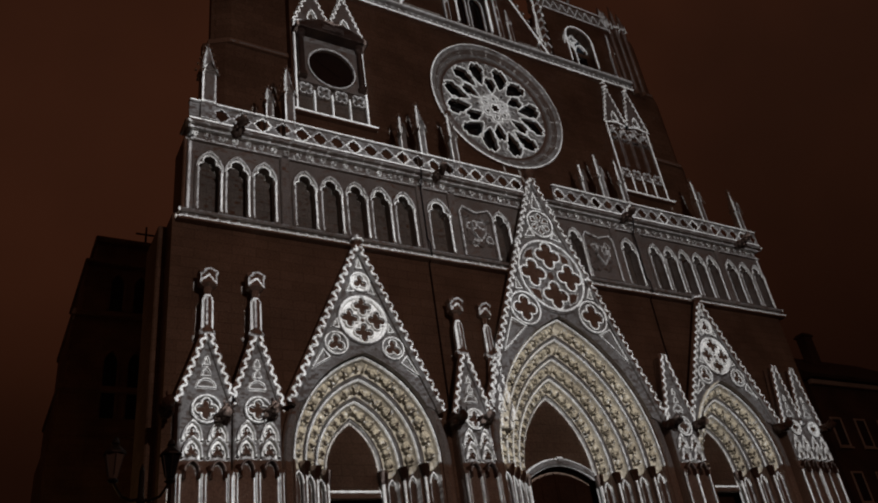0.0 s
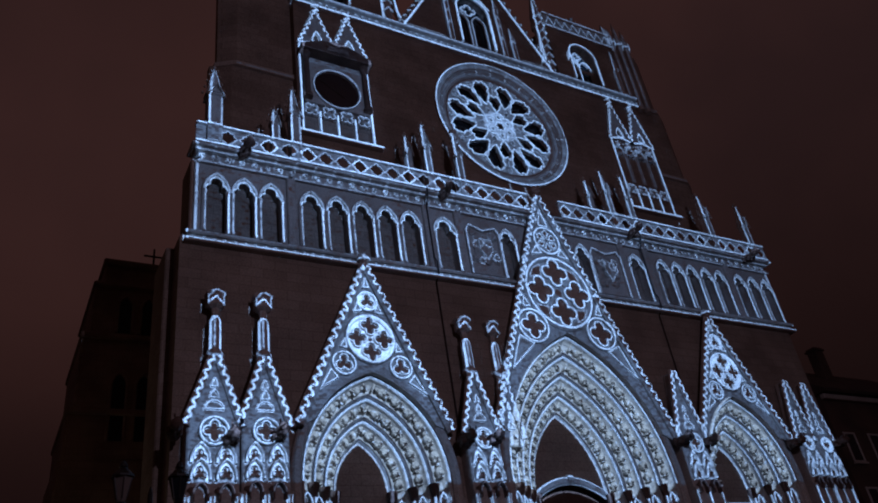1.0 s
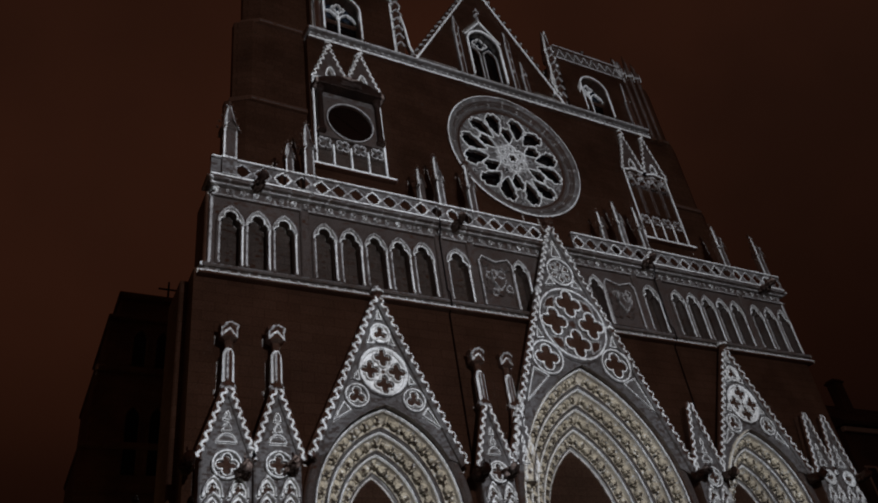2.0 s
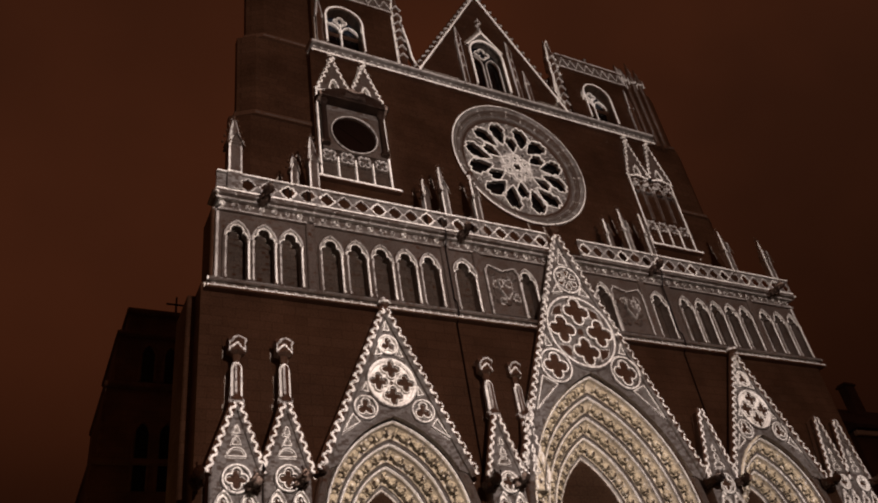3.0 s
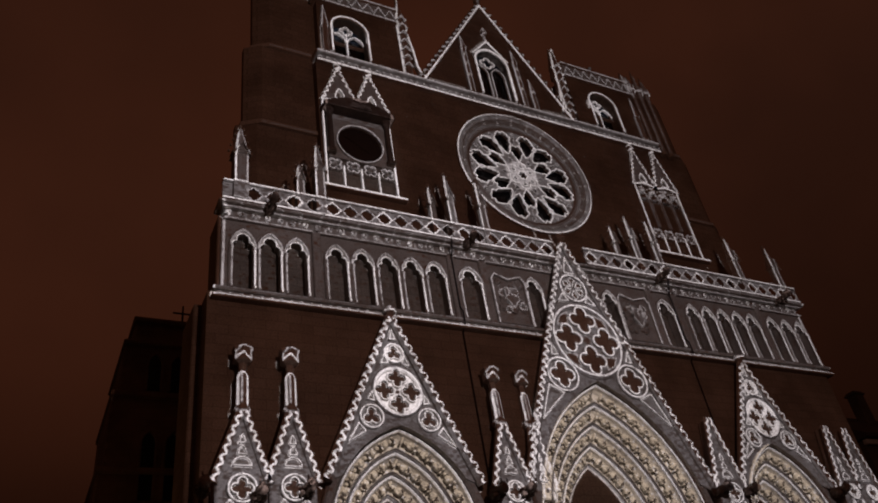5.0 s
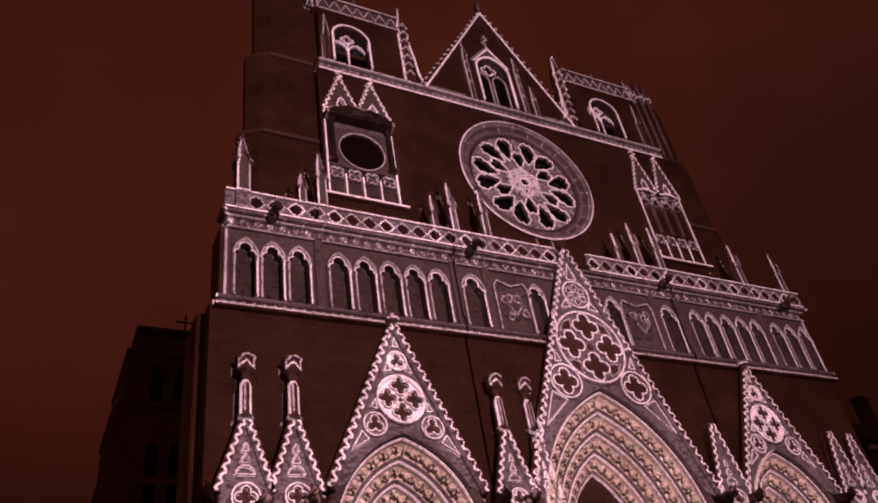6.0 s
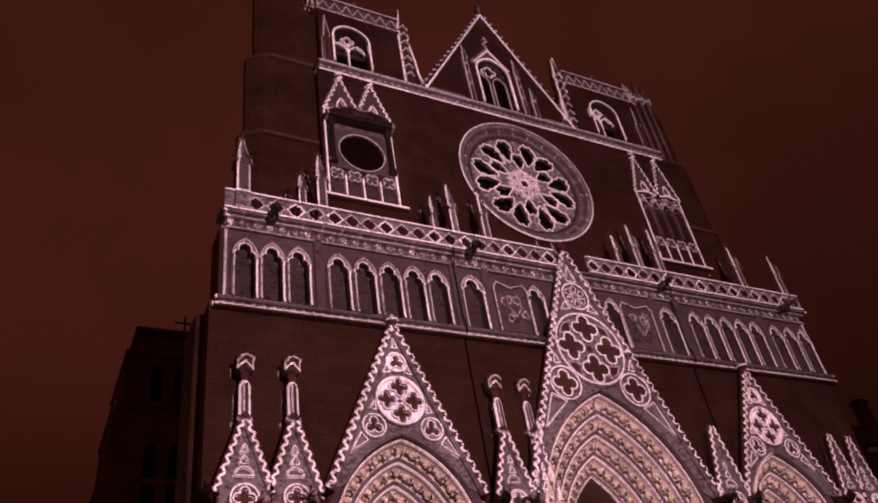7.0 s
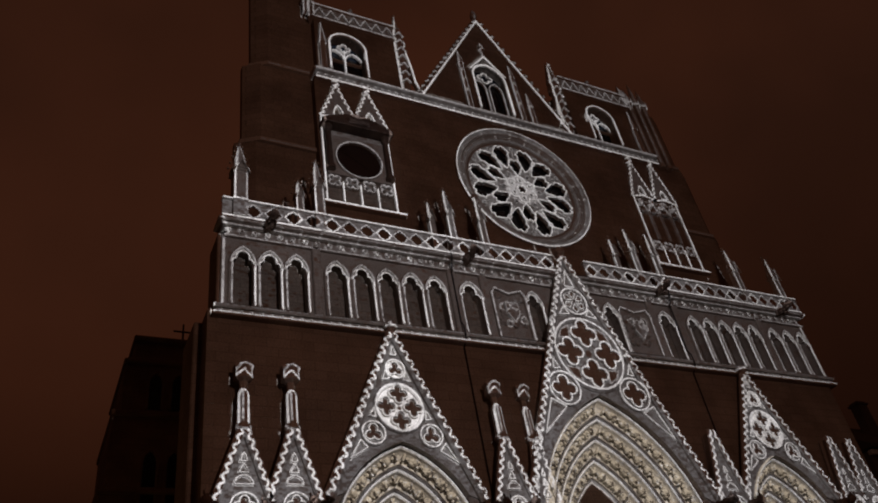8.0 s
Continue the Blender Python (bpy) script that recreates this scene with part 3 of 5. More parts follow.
for s, x0, x1 in ((-1, -4.4, -2.55), (1, 3.15, 5.2)):
    bm = bmesh.new()
    rib(bm, [(x0, 18.98), (x0, 21.4), (x0 + 0.2, 21.7), ((x0 + x1) / 2, 21.45), (x1 - 0.2, 21.7), (x1, 21.4), (x1, 18.98)], 0.12, 0.14, 0.0, True)
    panel = part("relief_panel", bm, CARVED, gallery, "worn carved heraldic relief panel")
    for i in range(14):
        bm = bmesh.new()
        ball(bm, (x0 + 0.3 + 1.25 * random.random(), 0.0, 19.6 + 1.8 * random.random()), 0.17 + 0.12 * random.random(), (1, 0.7, 1.1), 0.6, 2)
        part("carving", bm, CARVED, panel)
    bm = bmesh.new()
    slab(bm, [((x0 + x1) / 2 + dx, 20.4 + dz) for dx, dz in ((-0.36, 0.5), (-0.36, -0.1), (0, -0.6), (0.36, -0.1), (0.36, 0.5))], [], -0.2, 0.0)
    part("shield", bm, CARVED, panel)
    line([((x0 + x1) / 2 + dx, 20.4 + dz) for dx, dz in ((-0.36, 0.5), (-0.36, -0.1), (0, -0.6), (0.36, -0.1), (0.36, 0.5))], -0.2, 0.045, PALE, closed=True)
    line([(x0, 18.98), (x0, 21.4), (x0 + 0.2, 21.7), ((x0 + x1) / 2, 21.45), (x1 - 0.2, 21.7), (x1, 21.4), (x1, 18.98)], -0.12, 0.06, PALE)
    for i in range(9):
        c = (x0 + 0.4 + 1.25 * random.random(), 19.7 + 1.5 * random.random())
        line(ring(*c, 0.15 + 0.1 * random.random(), 8), -0.1, 0.045, PALE if i % 2 else GREY, closed=True)
# lower cornice with a row of bosses
for z0, z1, y in ((18.27, 18.43, -0.34), (18.43, 18.63, -0.18), (18.63, 18.8, -0.3)):
    bm = bmesh.new()
    box(bm, -17.0 + y, 17.2 - y, y, 0.3, z0, z1, 0.03)
    part("cornice_band", bm, CARVED, gallery)
for x in (-17.1, 17.25):
    bm = bmesh.new()
    rib(bm, [(x, 18.67), (x, 22.38)], 0.14, 0.12, 0.05)
    part("corner_shaft", bm, CARVED, gallery)
line([(-16.9, 18.85), (-16.9, 22.28)], -0.05, 0.08, PALE)
line([(17.2, 18.85), (17.2, 22.68)], -0.05, 0.08, PALE)
line([(-17.28, 18.40), (-2.45, 18.40)], -0.36, 0.055, WHITE)
line([(2.1, 18.40), (17.45, 18.40)], -0.36, 0.075, WHITE)
line([(-17.26, 18.37), (-17.26, 18.76)], -0.34, 0.08, WHITE)
line([(17.45, 18.37), (17.45, 18.76)], -0.34, 0.08, WHITE)
line([(-17.2, 18.76), (-2.1, 18.76)], -0.31, 0.05, GREY)
line([(1.9, 18.76), (17.4, 18.76)], -0.31, 0.05, GREY)
BOSS = None
for i in range(86):
    at = (-17.0 + i * 0.4, -0.2, 18.53)
    if BOSS is None:
        bm = bmesh.new()
        ball(bm, (0, 0, 0), 0.075, (1, 0.8, 0.8), 0.4, 1)
        BOSS = part("boss", bm, CARVED, gallery, at=at)
    else:
        again(BOSS, at, gallery)
    if abs(at[0] + 0.15) > 2.4:
        line(ring(at[0], at[2], 0.05, 6), -0.3, 0.03, PALE, closed=True)
field([(-17.2, 18.37), (-2.45, 18.37), (-2.2, 18.8), (-17.2, 18.8)], -0.3, DIM)
field([(2.1, 18.37), (17.4, 18.37), (17.4, 18.8), (1.9, 18.8)], -0.3, DIM)
# pilasters between the bays
for x in (-13.0, -6.45, -4.75, 5.45, 7.25, 13.6):
    bm = bmesh.new()
    box(bm, x - 0.2, x + 0.2, -0.16, 0.1, 18.67, 22.43, 0.05)
    part("pilaster", bm, CARVED, gallery)
    line([(x, 18.85), (x, 22.38)], -0.16, 0.3, DIM)

upper_cornice = thing("gallery_cornice", "moulded limestone cornice with a row of carved rosettes", "cornice")
bm = bmesh.new()
for z0, z1, y in ((22.25, 22.37, -0.16), (22.37, 22.49, -0.08), (22.49, 22.78, -0.02), (22.78, 22.90, -0.28), (22.90, 23.05, -0.45)):
    box(bm, -16.78 + y, 17.2 - y, y, 0.6, z0, z1, 0.03)
part("cornice_body", bm, CARVED, upper_cornice)
ROSETTE = None
for i in range(62):
    at = (-16.75 + i * 0.552, -0.04, 22.63)
    if ROSETTE is None:
        bm = bmesh.new()
        ball(bm, (0, 0, 0), 0.16, (1, 0.6, 0.9), 0.7, 1)
        ball(bm, (0.05, -0.08, 0.02), 0.07, (1, 0.8, 1), 0.4, 1)
        ROSETTE = part("rosette", bm, CARVED, upper_cornice, at=at)
    else:
        again(ROSETTE, at, upper_cornice, size=0.92)
    line(ring(at[0], at[2], 0.1, 7), -0.16, 0.04, WHITE if i % 3 == 0 else PALE, closed=True)
field([(-17.0, 22.25), (17.3, 22.25), (17.4, 23.03), (-17.2, 23.03)], -0.12, DIM)
for z, y, tone in ((22.30, -0.17, PALE), (22.46, -0.1, GREY), (22.80, -0.29, PALE), (22.98, -0.46, GREY)):
    line([(-17.1, z), (-0.85, z)], y, 0.045, tone)
    line([(0.75, z), (17.4, z)], y, 0.045, tone)
line([(-17.1, 23.00), (-16.95, 22.84), (-16.72, 22.66), (-16.75, 22.37)], -0.3, 0.05, WHITE)
line([(17.7, 23.03), (17.5, 22.82), (17.3, 22.33)], -0.3, 0.07, WHITE)

for i in range(118):
    x = -16.9 + i * 0.29
    for z, y in ((22.38, -0.17), (22.56, -0.03), (22.72, -0.03), (22.87, -0.3)):
        if abs(x + 0.1) > 0.8:
            line([(x, z - 0.06), (x + 0.03, z + 0.06)], y, 0.045, GREY if (i * 7 + int(z * 100)) % 3 else PALE)

BALY = -0.42


def lozenge(cx, cz, r):
    """A square on its corner with slightly swelling sides."""
    return [(cx + r * k * math.cos(i * math.pi / 8), cz + r * k * math.sin(i * math.pi / 8)) for i, k in enumerate((1.0, 0.74, 0.8, 0.74) * 4)]


STRETCHES = [(-17.1, -12.72), (-12.68, -6.07), (-6.03, -0.45), (1.5, 6.53), (6.57, 13.16), (13.2, 17.4)]
for x0, x1 in STRETCHES:
    root = thing("balustrade", "limestone parapet pierced by a row of lozenges", "balustrade", "parapet of the gallery", at=(x0, BALY, 23.04))
    w = x1 - x0
    n = int(w / 0.74)
    solid = 1 if x0 < -17 else 0
    q = [lozenge((i + 0.5) * w / n, 0.5, 0.36) for i in range(solid, n)]
    bm = bmesh.new()
    slab(bm, [(0, 0), (w, 0), (w, 0.9), (0, 0.9)], q, 0.0, 0.07)
    part("pierced_panel", bm, CARVED, root)
    bm = bmesh.new()
    box(bm, 0.0, w, -0.1, 0.26, 0.9, 1.06, 0.04)
    part("coping", bm, CARVED, root)
    bm = bmesh.new()
    box(bm, 0.0, w, -0.08, 0.24, 0.0, 0.12, 0.03)
    part("plinth", bm, CARVED, root)
    at = (x0, BALY, 23.04)
    field([(0, 0.05), (w, 0.05), (w, 1.0), (0, 1.0)], 0.0, GREY, at)
    for i in range(solid, n):
        c = ((i + 0.5) * w / n, 0.5)
        HOLES.append([(x + at[0], at[1], z + at[2]) for x, z in lozenge(*c, 0.34)])
        line(lozenge(*c, 0.38), 0.0, 0.06, PALE if i % 3 else WHITE, at, True)
    line([(0, 1.0), (w, 1.0)], -0.1, 0.07, WHITE, at)
    line([(0, 0.04), (w, 0.04)], -0.08, 0.06, WHITE, at)


# ---- pinnacles ----
def pinnacle(x, tip, base=24.0, y=-0.3, r=0.26, tone=GREY, split=0.48, crock=True):
    h = tip - base
    root = thing("pinnacle", "slender limestone pinnacle with a crocketed spirelet", "pinnacle", "pinnacles of the parapet", at=(x, y, base))
    zs = h * split
    bm = bmesh.new()
    tube(bm, [(0, 0, -0.9), (0, 0, zs - 0.12), (0, 0, zs - 0.06), (0, 0, zs)], [r, r * 0.95, r * 1.25, r * 1.25], 4)
    part("shaft", bm, CARVED, root)
    bm = bmesh.new()
    tube(bm, [(0, 0, zs), (0, 0, h - 0.12), (0, 0, h)], [r * 1.05, 0.04, 0.02], 8)
    part("spirelet", bm, CARVED, root)
    bm = bmesh.new()
    rib(bm, [(-r * 0.9, zs - 0.3), (0, zs + 0.45), (r * 0.9, zs - 0.3)], 0.06, 0.08, -r)
    part("little_gable", bm, CARVED, root)
    at = (x, y, base)
    if crock:
        crockets(root, (-r, zs), (0, h), 0.34, 0.0, 0.5)
        crockets(root, (0, h), (r, zs), 0.34, 0.0, 0.5)
    bm = bmesh.new()
    ball(bm, (0, 0, h), 0.085, (1, 1, 1.2), 0.4, 1)
    part("finial", bm, CARVED, root)
    field([(-r * 0.7, 0), (r * 0.7, 0), (r * 0.7, zs), (0, h), (-r * 0.7, zs)], -r * 0.8, tone, at)
    line([(-r * 0.58, 0), (-r * 0.58, zs), (-0.06, h - 0.25)], -r * 0.5, 0.06, WHITE, at)
    if r > 0.25:
        line([(r * 0.58, 0), (r * 0.58, zs), (0.06, h - 0.25)], -r * 0.5, 0.05, PALE, at)
    return root


for x, tip, r, tone in ((-16.37, 27.5, 0.44, DIM), (-12.82, 27.5, 0.34, DIM), (-13.72, 26.0, 0.26, DIM), (-7.14, 26.35, 0.22, DIM), (-6.1, 27.4, 0.27, GREY), (-4.3, 27.4, 0.27, DIM),
                        (3.99, 26.3, 0.22, DIM), (5.33, 27.3, 0.27, GREY), (6.86, 27.25, 0.27, DIM), (13.08, 27.25, 0.3, DIM), (16.48, 27.2, 0.3, DIM)):
    pinnacle(x, tip, r=r, tone=tone)


# ---- buttress niches with crocketed spires between the portals ----
def buttress(x, half, base, tip, y=-0.6, statue=True, label="", plain=False):
    """A slim buttress face: shafts, two trefoil lancets, a quatrefoil, a steep spire, and a pedestal on top."""
    root = thing("buttress_spire", label or "limestone buttress with blind tracery and a crocketed spire", "buttress", "buttress spires beside the portals", at=(x, y, 0))
    at = (x, y, 0)
    lz = base - 1.65
    bm = bmesh.new()
    box(bm, -half, half, 0.0, 0.75, base - 0.35 if plain else 0, base + 0.2, 0.05)
    part("pier", bm, CARVED, root)
    bm = bmesh.new()
    slab(bm, [(-half, base - 0.1), (half, base - 0.1), (0.08, tip), (-0.08, tip)], [], 0.02, 0.5)
    part("spire", bm, CARVED, root)
    bm = bmesh.new()
    rib(bm, [(-half - 0.08, base - 0.05), (-0.08, tip + 0.05)], 0.32, 0.14, 0.02)
    rib(bm, [(half + 0.08, base - 0.05), (0.08, tip + 0.05)], 0.32, 0.14, 0.02)
    part("raking_mould", bm, CARVED, root)
    crockets(root, (-half, base), (0, tip), 0.36, 0.0, 0.72)
    crockets(root, (0, tip), (half, base), 0.36, 0.0, 0.72)
    line(wavy((-half - 0.08, base), (-0.1, tip), 0.36, 0.075), -0.08, 0.07, WHITE, at)
    line(wavy((0.1, tip), (half + 0.08, base), 0.36, 0.075), -0.08, 0.07, WHITE, at)
    low = base - (0.0 if plain else 1.9)
    field([(-half, low), (half, low), (half, base), (0, tip), (-half, base)], 0.0, GREY, at)
    r = half * 0.54
    if not plain:
        roundel(root, 0, base - 0.22, r, 4, 0.0, at, math.pi / 2)
    for k, zz in enumerate((base + r + 0.1, base + r + 0.5, base + r + 0.9)):
        w = half * (0.36, 0.16, 0.12)[k]
        o = pointed(0, zz, w, 0.3, 5)
        bm = bmesh.new()
        rib(bm, o, 0.05, 0.07, 0.02, True)
        part("spire_light", bm, CARVED, root)
        line(o, -0.05, 0.06, WHITE, at, True)
    for s in (() if plain else (-1, 1)):
        cx = s * half * 0.48
        a = half * 0.36
        for k, zz in enumerate((base - 1.17, base - 1.72)):
            o = pointed(cx, zz, a, 0.55, 7)
            bm = bmesh.new()
            rib(bm, [(cx - a, zz - 0.12)] + o + [(cx + a, zz - 0.12)], 0.09, 0.12 + 0.05 * k, 0.0)
            canopy = part("lancet_canopy", bm, CARVED, root)
            bm = bmesh.new()
            rib(bm, foil(cx, zz + 0.12, a * 0.72, 3, math.pi / 2, 6), 0.05, 0.09, 0.0, True)
            part("trefoil", bm, CARVED, canopy)
            line(wavy((cx - a, zz - 0.12), (cx, zz + 0.55), 0.28, 0.045), -0.1, 0.085, WHITE, at)
            line(wavy((cx, zz + 0.55), (cx + a, zz - 0.12), 0.28, 0.045), -0.1, 0.085, WHITE, at)
            field([(cx - a, zz - 0.12)] + o + [(cx + a, zz - 0.12)], -0.1, PALE, at)
            HOLES.append([(q[0] + x, y - 0.1, q[1]) for q in pointed(cx, zz + 0.02, a * 0.5, 0.36, 5)])
            HOLES.append([(q[0] + x, y - 0.05, q[1]) for q in ((cx - a * 0.72, zz - 0.12), (cx, zz - 0.05), (cx + a * 0.72, zz - 0.12), (cx + a * 0.5, zz + 0.04), (cx - a * 0.5, zz + 0.04))])
        bm = bmesh.new()
        rib(bm, pointed(cx, lz - 0.62, a * 0.7, 0.32, 6, foot=lz - 0.85), 0.09, 0.22, 0.0)
        ball(bm, (cx - a * 0.9, -0.12, lz - 0.55), 0.13, (1, 1.1, 1.3), 0.6, 1)
        part("corbel_head", bm, SOOTED, root)
        line(pointed(cx, lz - 0.62, a * 0.7, 0.32, 6), -0.2, 0.06, PALE, at)
    for cx in (() if plain else (-half + 0.05, -0.03 * half, half - 0.05)):
        bm = bmesh.new()
        tube(bm, [(cx, -0.05, z) for z in (0, 0.3, 0.35, lz - 0.8, lz - 0.75, lz - 0.6)], [0.13, 0.13, 0.08, 0.08, 0.1, 0.13], 8)
        part("angle_shaft", bm, CARVED, root)
        for dx in (-0.07, 0.07):
            line([(cx + dx, 0), (cx + dx, lz - 0.75)], -0.12, 0.05, WHITE, at)
    if statue:
        bm = bmesh.new()
        tube(bm, [(0, 0.15, z) for z in (tip - 0.5, tip - 0.1, tip + 0.12, tip + 0.2, tip + 0.3, tip + 1.5, tip + 1.75)], [0.1, 0.12, 0.32, 0.3, 0.24, 0.22, 0.08], 8)
        ped = part("pedestal", bm, CARVED, root)
        bm = bmesh.new()
        tube(bm, [(0, 0.15, z) for z in (tip + 1.6, tip + 1.95, tip + 2.05, tip + 2.4, tip + 2.5, tip + 2.6)], [0.12, 0.16, 0.36, 0.34, 0.4, 0.4], 6)
        part("top_block", bm, CARVED, root)
        line([(-0.17, tip + 0.35), (-0.17, tip + 1.4), (-0.08, tip + 1.6), (0.08, tip + 1.6), (0.17, tip + 1.4), (0.17, tip + 0.35)], 0.0, 0.07, WHITE, at)
        line([(-0.05, tip + 0.4), (-0.05, tip + 1.5)], -0.1, 0.05, PALE, at)
        line([(-0.27, tip + 0.3), (-0.2, tip + 0.05), (0.2, tip + 0.05), (0.27, tip + 0.3)], -0.05, 0.07, PALE, at)
        line([(-0.27, tip + 2.1), (-0.29, tip + 2.4), (-0.16, tip + 2.5)], -0.1, 0.06, PALE, at)
        line([(-0.15, tip + 2.56), (0.3, tip + 2.56), (0.3, tip + 2.1)], -0.15, 0.07, PALE, at)
        line([(-0.25, tip + 2.16), (-0.05, tip + 2.34), (0.1, tip + 2.22), (0.27, tip + 2.14)], -0.15, 0.05, WHITE, at)
    return root


buttress(-16.2, 0.86, 10.97, 13.4)
buttress(-14.46, 0.82, 11.03, 13.5)
buttress(-5.76, 0.76, 11.1, 13.6)
buttress(-4.08, 0.5, 11.1, 13.75, y=-0.25, plain=True)
buttress(5.82, 0.82, 11.3, 14.65, statue=False, label="limestone buttress with blind tracery under a plain spire")
buttress(14.03, 0.68, 11.55, 14.75, statue=False, label="limestone buttress with blind tracery under a plain spire")
buttress(15.45, 0.72, 11.5, 14.7, statue=False, label="limestone buttress with blind tracery under a plain spire")


# ---- gargoyles ----
def gargoyle(x, y, z, reach=1.1, lift=0.1, group="gargoyles over the portals", r=0.2):
    bm = bmesh.new()
    n = 7
    pts = [(0.06 * math.sin(i * 1.7 + x), 0.35 - (reach + 0.35) * i / n, lift * i / n * (1 if i < 5 else 0.4)) for i in range(n + 1)]
    tube(bm, pts, [r * k for k in (1.2, 1.15, 1.0, 0.85, 0.75, 0.95, 0.9, 0.4)], 8)
    ball(bm, (0, 0.35 - reach - 0.1, 0.16), r * 0.7, (0.9, 1.1, 0.8), 0.5, 1)
    for s in (-1, 1):
        ball(bm, (s * r * 0.6, 0.1 - reach, 0.25), r * 0.3, (0.6, 0.7, 1.4), 0.3, 1)
        ball(bm, (s * r * 0.9, -0.1, -0.12), r * 0.6, (0.6, 1.6, 1), 0.4, 1)
        ball(bm, (s * r * 0.8, 0.2 - reach * 0.6, -0.15), r * 0.4, (0.6, 1.2, 1.2), 0.4, 1)
    ob = part("gargoyle", bm, SOOTED, at=(x, y, z), smooth=True)
    return tagged(ob, "soot-black carved stone beast jutting from the front", "gargoyle", group)


for x, z in ((-17.49, 10.68), (-15.69, 10.48), (-14.09, 10.67), (-6.67, 10.77), (-5.37, 10.83), (4.89, 11.13), (6.6, 11.12), (12.76, 11.27), (16.22, 11.36)):
    gargoyle(x, -0.75, z, 0.75, 0.05, r=0.21)
for x in (-15.1, -5.6, 6.2, 15.45):
    gargoyle(x, -0.5, 22.95, 0.9, -0.05, "gargoyles of the parapet", 0.2)

# rain pipes
for x in (-6.45, 6.85):
    bm = bmesh.new()
    tube(bm, [(x, -0.06, 0.0), (x, -0.06, 18.15), (x, -0.38, 18.5), (x, -0.36, 19.1), (x, -0.2, 19.4), (x, -0.2, 22.1), (x, -0.48, 22.8), (x, -0.48, 23.15)], [0.036] * 8, 8)
    tagged(part("rain_pipe", bm, LEAD), "dark lead rain pipe down the front", "pipe", "rain pipes")

# ---- rose window ----
rose = thing("rose_window", "large round window with flowing stone tracery and dark glass", "window", at=(ROSE[0], 0, ROSE[1]))
bm = bmesh.new()
sec = ((4.44, 0.89), (4.44, 0.72), (4.36, 0.67), (4.26, 0.8), (4.14, 0.86), (4.07, 0.8), (3.97, 0.96), (3.87, 0.92), (3.76, 1.06), (3.64, 1.02), (3.5, 1.2), (3.5, 1.5))
rows = [[bm.verts.new((r * math.cos(2 * math.pi * i / 72), y, r * math.sin(2 * math.pi * i / 72))) for i in range(72)] for r, y in sec]
for a, b in zip(rows, rows[1:]):
    for i in range(72):
        bm.faces.new((a[i], a[(i + 1) % 72], b[(i + 1) % 72], b[i]))
part("splayed_frame", bm, CARVED, rose)
RY = 1.2
bm = bmesh.new()
slab(bm, ring(0, 0, 3.52, 48), [], RY + 0.28, RY + 0.34)
part("glass", bm, GLASS, rose, "dark leaded glass")
at = (ROSE[0], 0, ROSE[1])


OPENINGS = []


def tracery(path, w, name="tracery_bar", tone=WHITE, lw=0.09, hole=True):
    OPENINGS.append(path)
    bm = bmesh.new()
    rib(bm, path, w, 0.1, RY - 0.02, True)
    part(name, bm, CARVED, rose)
    line(path, RY - 0.08, lw, tone, at, True)
    if hole:
        HOLES.append([(x + at[0], RY - 0.05, z + at[2]) for x, z in path])


def drop(a, r0, r1, w, n=20, cusps=0, lean=0.0):
    """A drop-shaped loop along the spoke at angle a."""
    out = []
    for i in range(n):
        t = 2 * math.pi * i / n
        f = 0.5 - 0.5 * math.cos(t)
        s = math.sin(t) * w * (0.3 + 0.8 * f)
        if cusps:
            s *= 1 - 0.17 * f * math.cos(cusps * t)
        r = r0 + (r1 - r0) * f + (0.09 * f * f * math.cos(cusps * t) if cusps else 0)
        b = a + lean * (1 - f)
        out.append((r * math.cos(b) - s * math.sin(b), r * math.sin(b) + s * math.cos(b)))
    return out


field(ring(0, 0, 3.46, 48), RY - 0.05, GREY, at)
field(ring(0, 0, 1.1, 24), RY - 0.05, PALE, at)
for k in range(6):
    a = math.pi / 2 + k * math.pi / 3
    tracery(drop(a, 1.1, 2.34, 0.54, 36, 9), 0.07, lw=0.075)
    for s in (-1, 1):
        b = a + s * math.pi / 12
        tracery(drop(b, 1.65, 3.36, 0.69, 44, 11, s * 0.11), 0.07, lw=0.075)
        c = b + math.pi / 12
        tracery(foil(3.24 * math.cos(c), 3.24 * math.sin(c), 0.15, 3, c, 4), 0.05, tone=PALE, lw=0.045)
        spoke = [(r * math.cos(c), r * math.sin(c)) for r in (2.45 if s < 0 else 1.65, 3.0)]
        bm = bmesh.new()
        rib(bm, spoke, 0.07, 0.12, RY)
        part("spoke", bm, CARVED, rose)
        line(spoke, RY - 0.1, 0.05, PALE, at)
    c = a + math.pi / 6
    tracery([(r * math.cos(c + t), r * math.sin(c + t)) for r, t in ((0.98, 0.0), (1.22, 0.12), (1.45, 0.0), (1.22, -0.12))], 0.05, tone=PALE, lw=0.05)
    tracery(ring(0.66 * math.cos(a), 0.66 * math.sin(a), 0.15, 8), 0.07, tone=WHITE, lw=0.05)
tracery(foil(0, 0, 0.34, 6, 0, 5), 0.1, lw=0.06)
hub = foil(0, 0, 1.02, 6, math.pi / 2, 7)
bm = bmesh.new()
rib(bm, hub, 0.09, 0.12, RY, True)
part("hub_foil", bm, CARVED, rose)
line(hub, RY - 0.1, 0.06, WHITE, at, True)
bm = bmesh.new()
slab(bm, ring(0, 0, 3.48, 48), OPENINGS, RY, RY + 0.2)
part("tracery_plate", bm, CARVED, rose)
bm = bmesh.new()
rib(bm, ring(0, 0, 3.46, 48), 0.14, 0.14, RY + 0.05, True)
part("tracery_ring", bm, CARVED, rose)
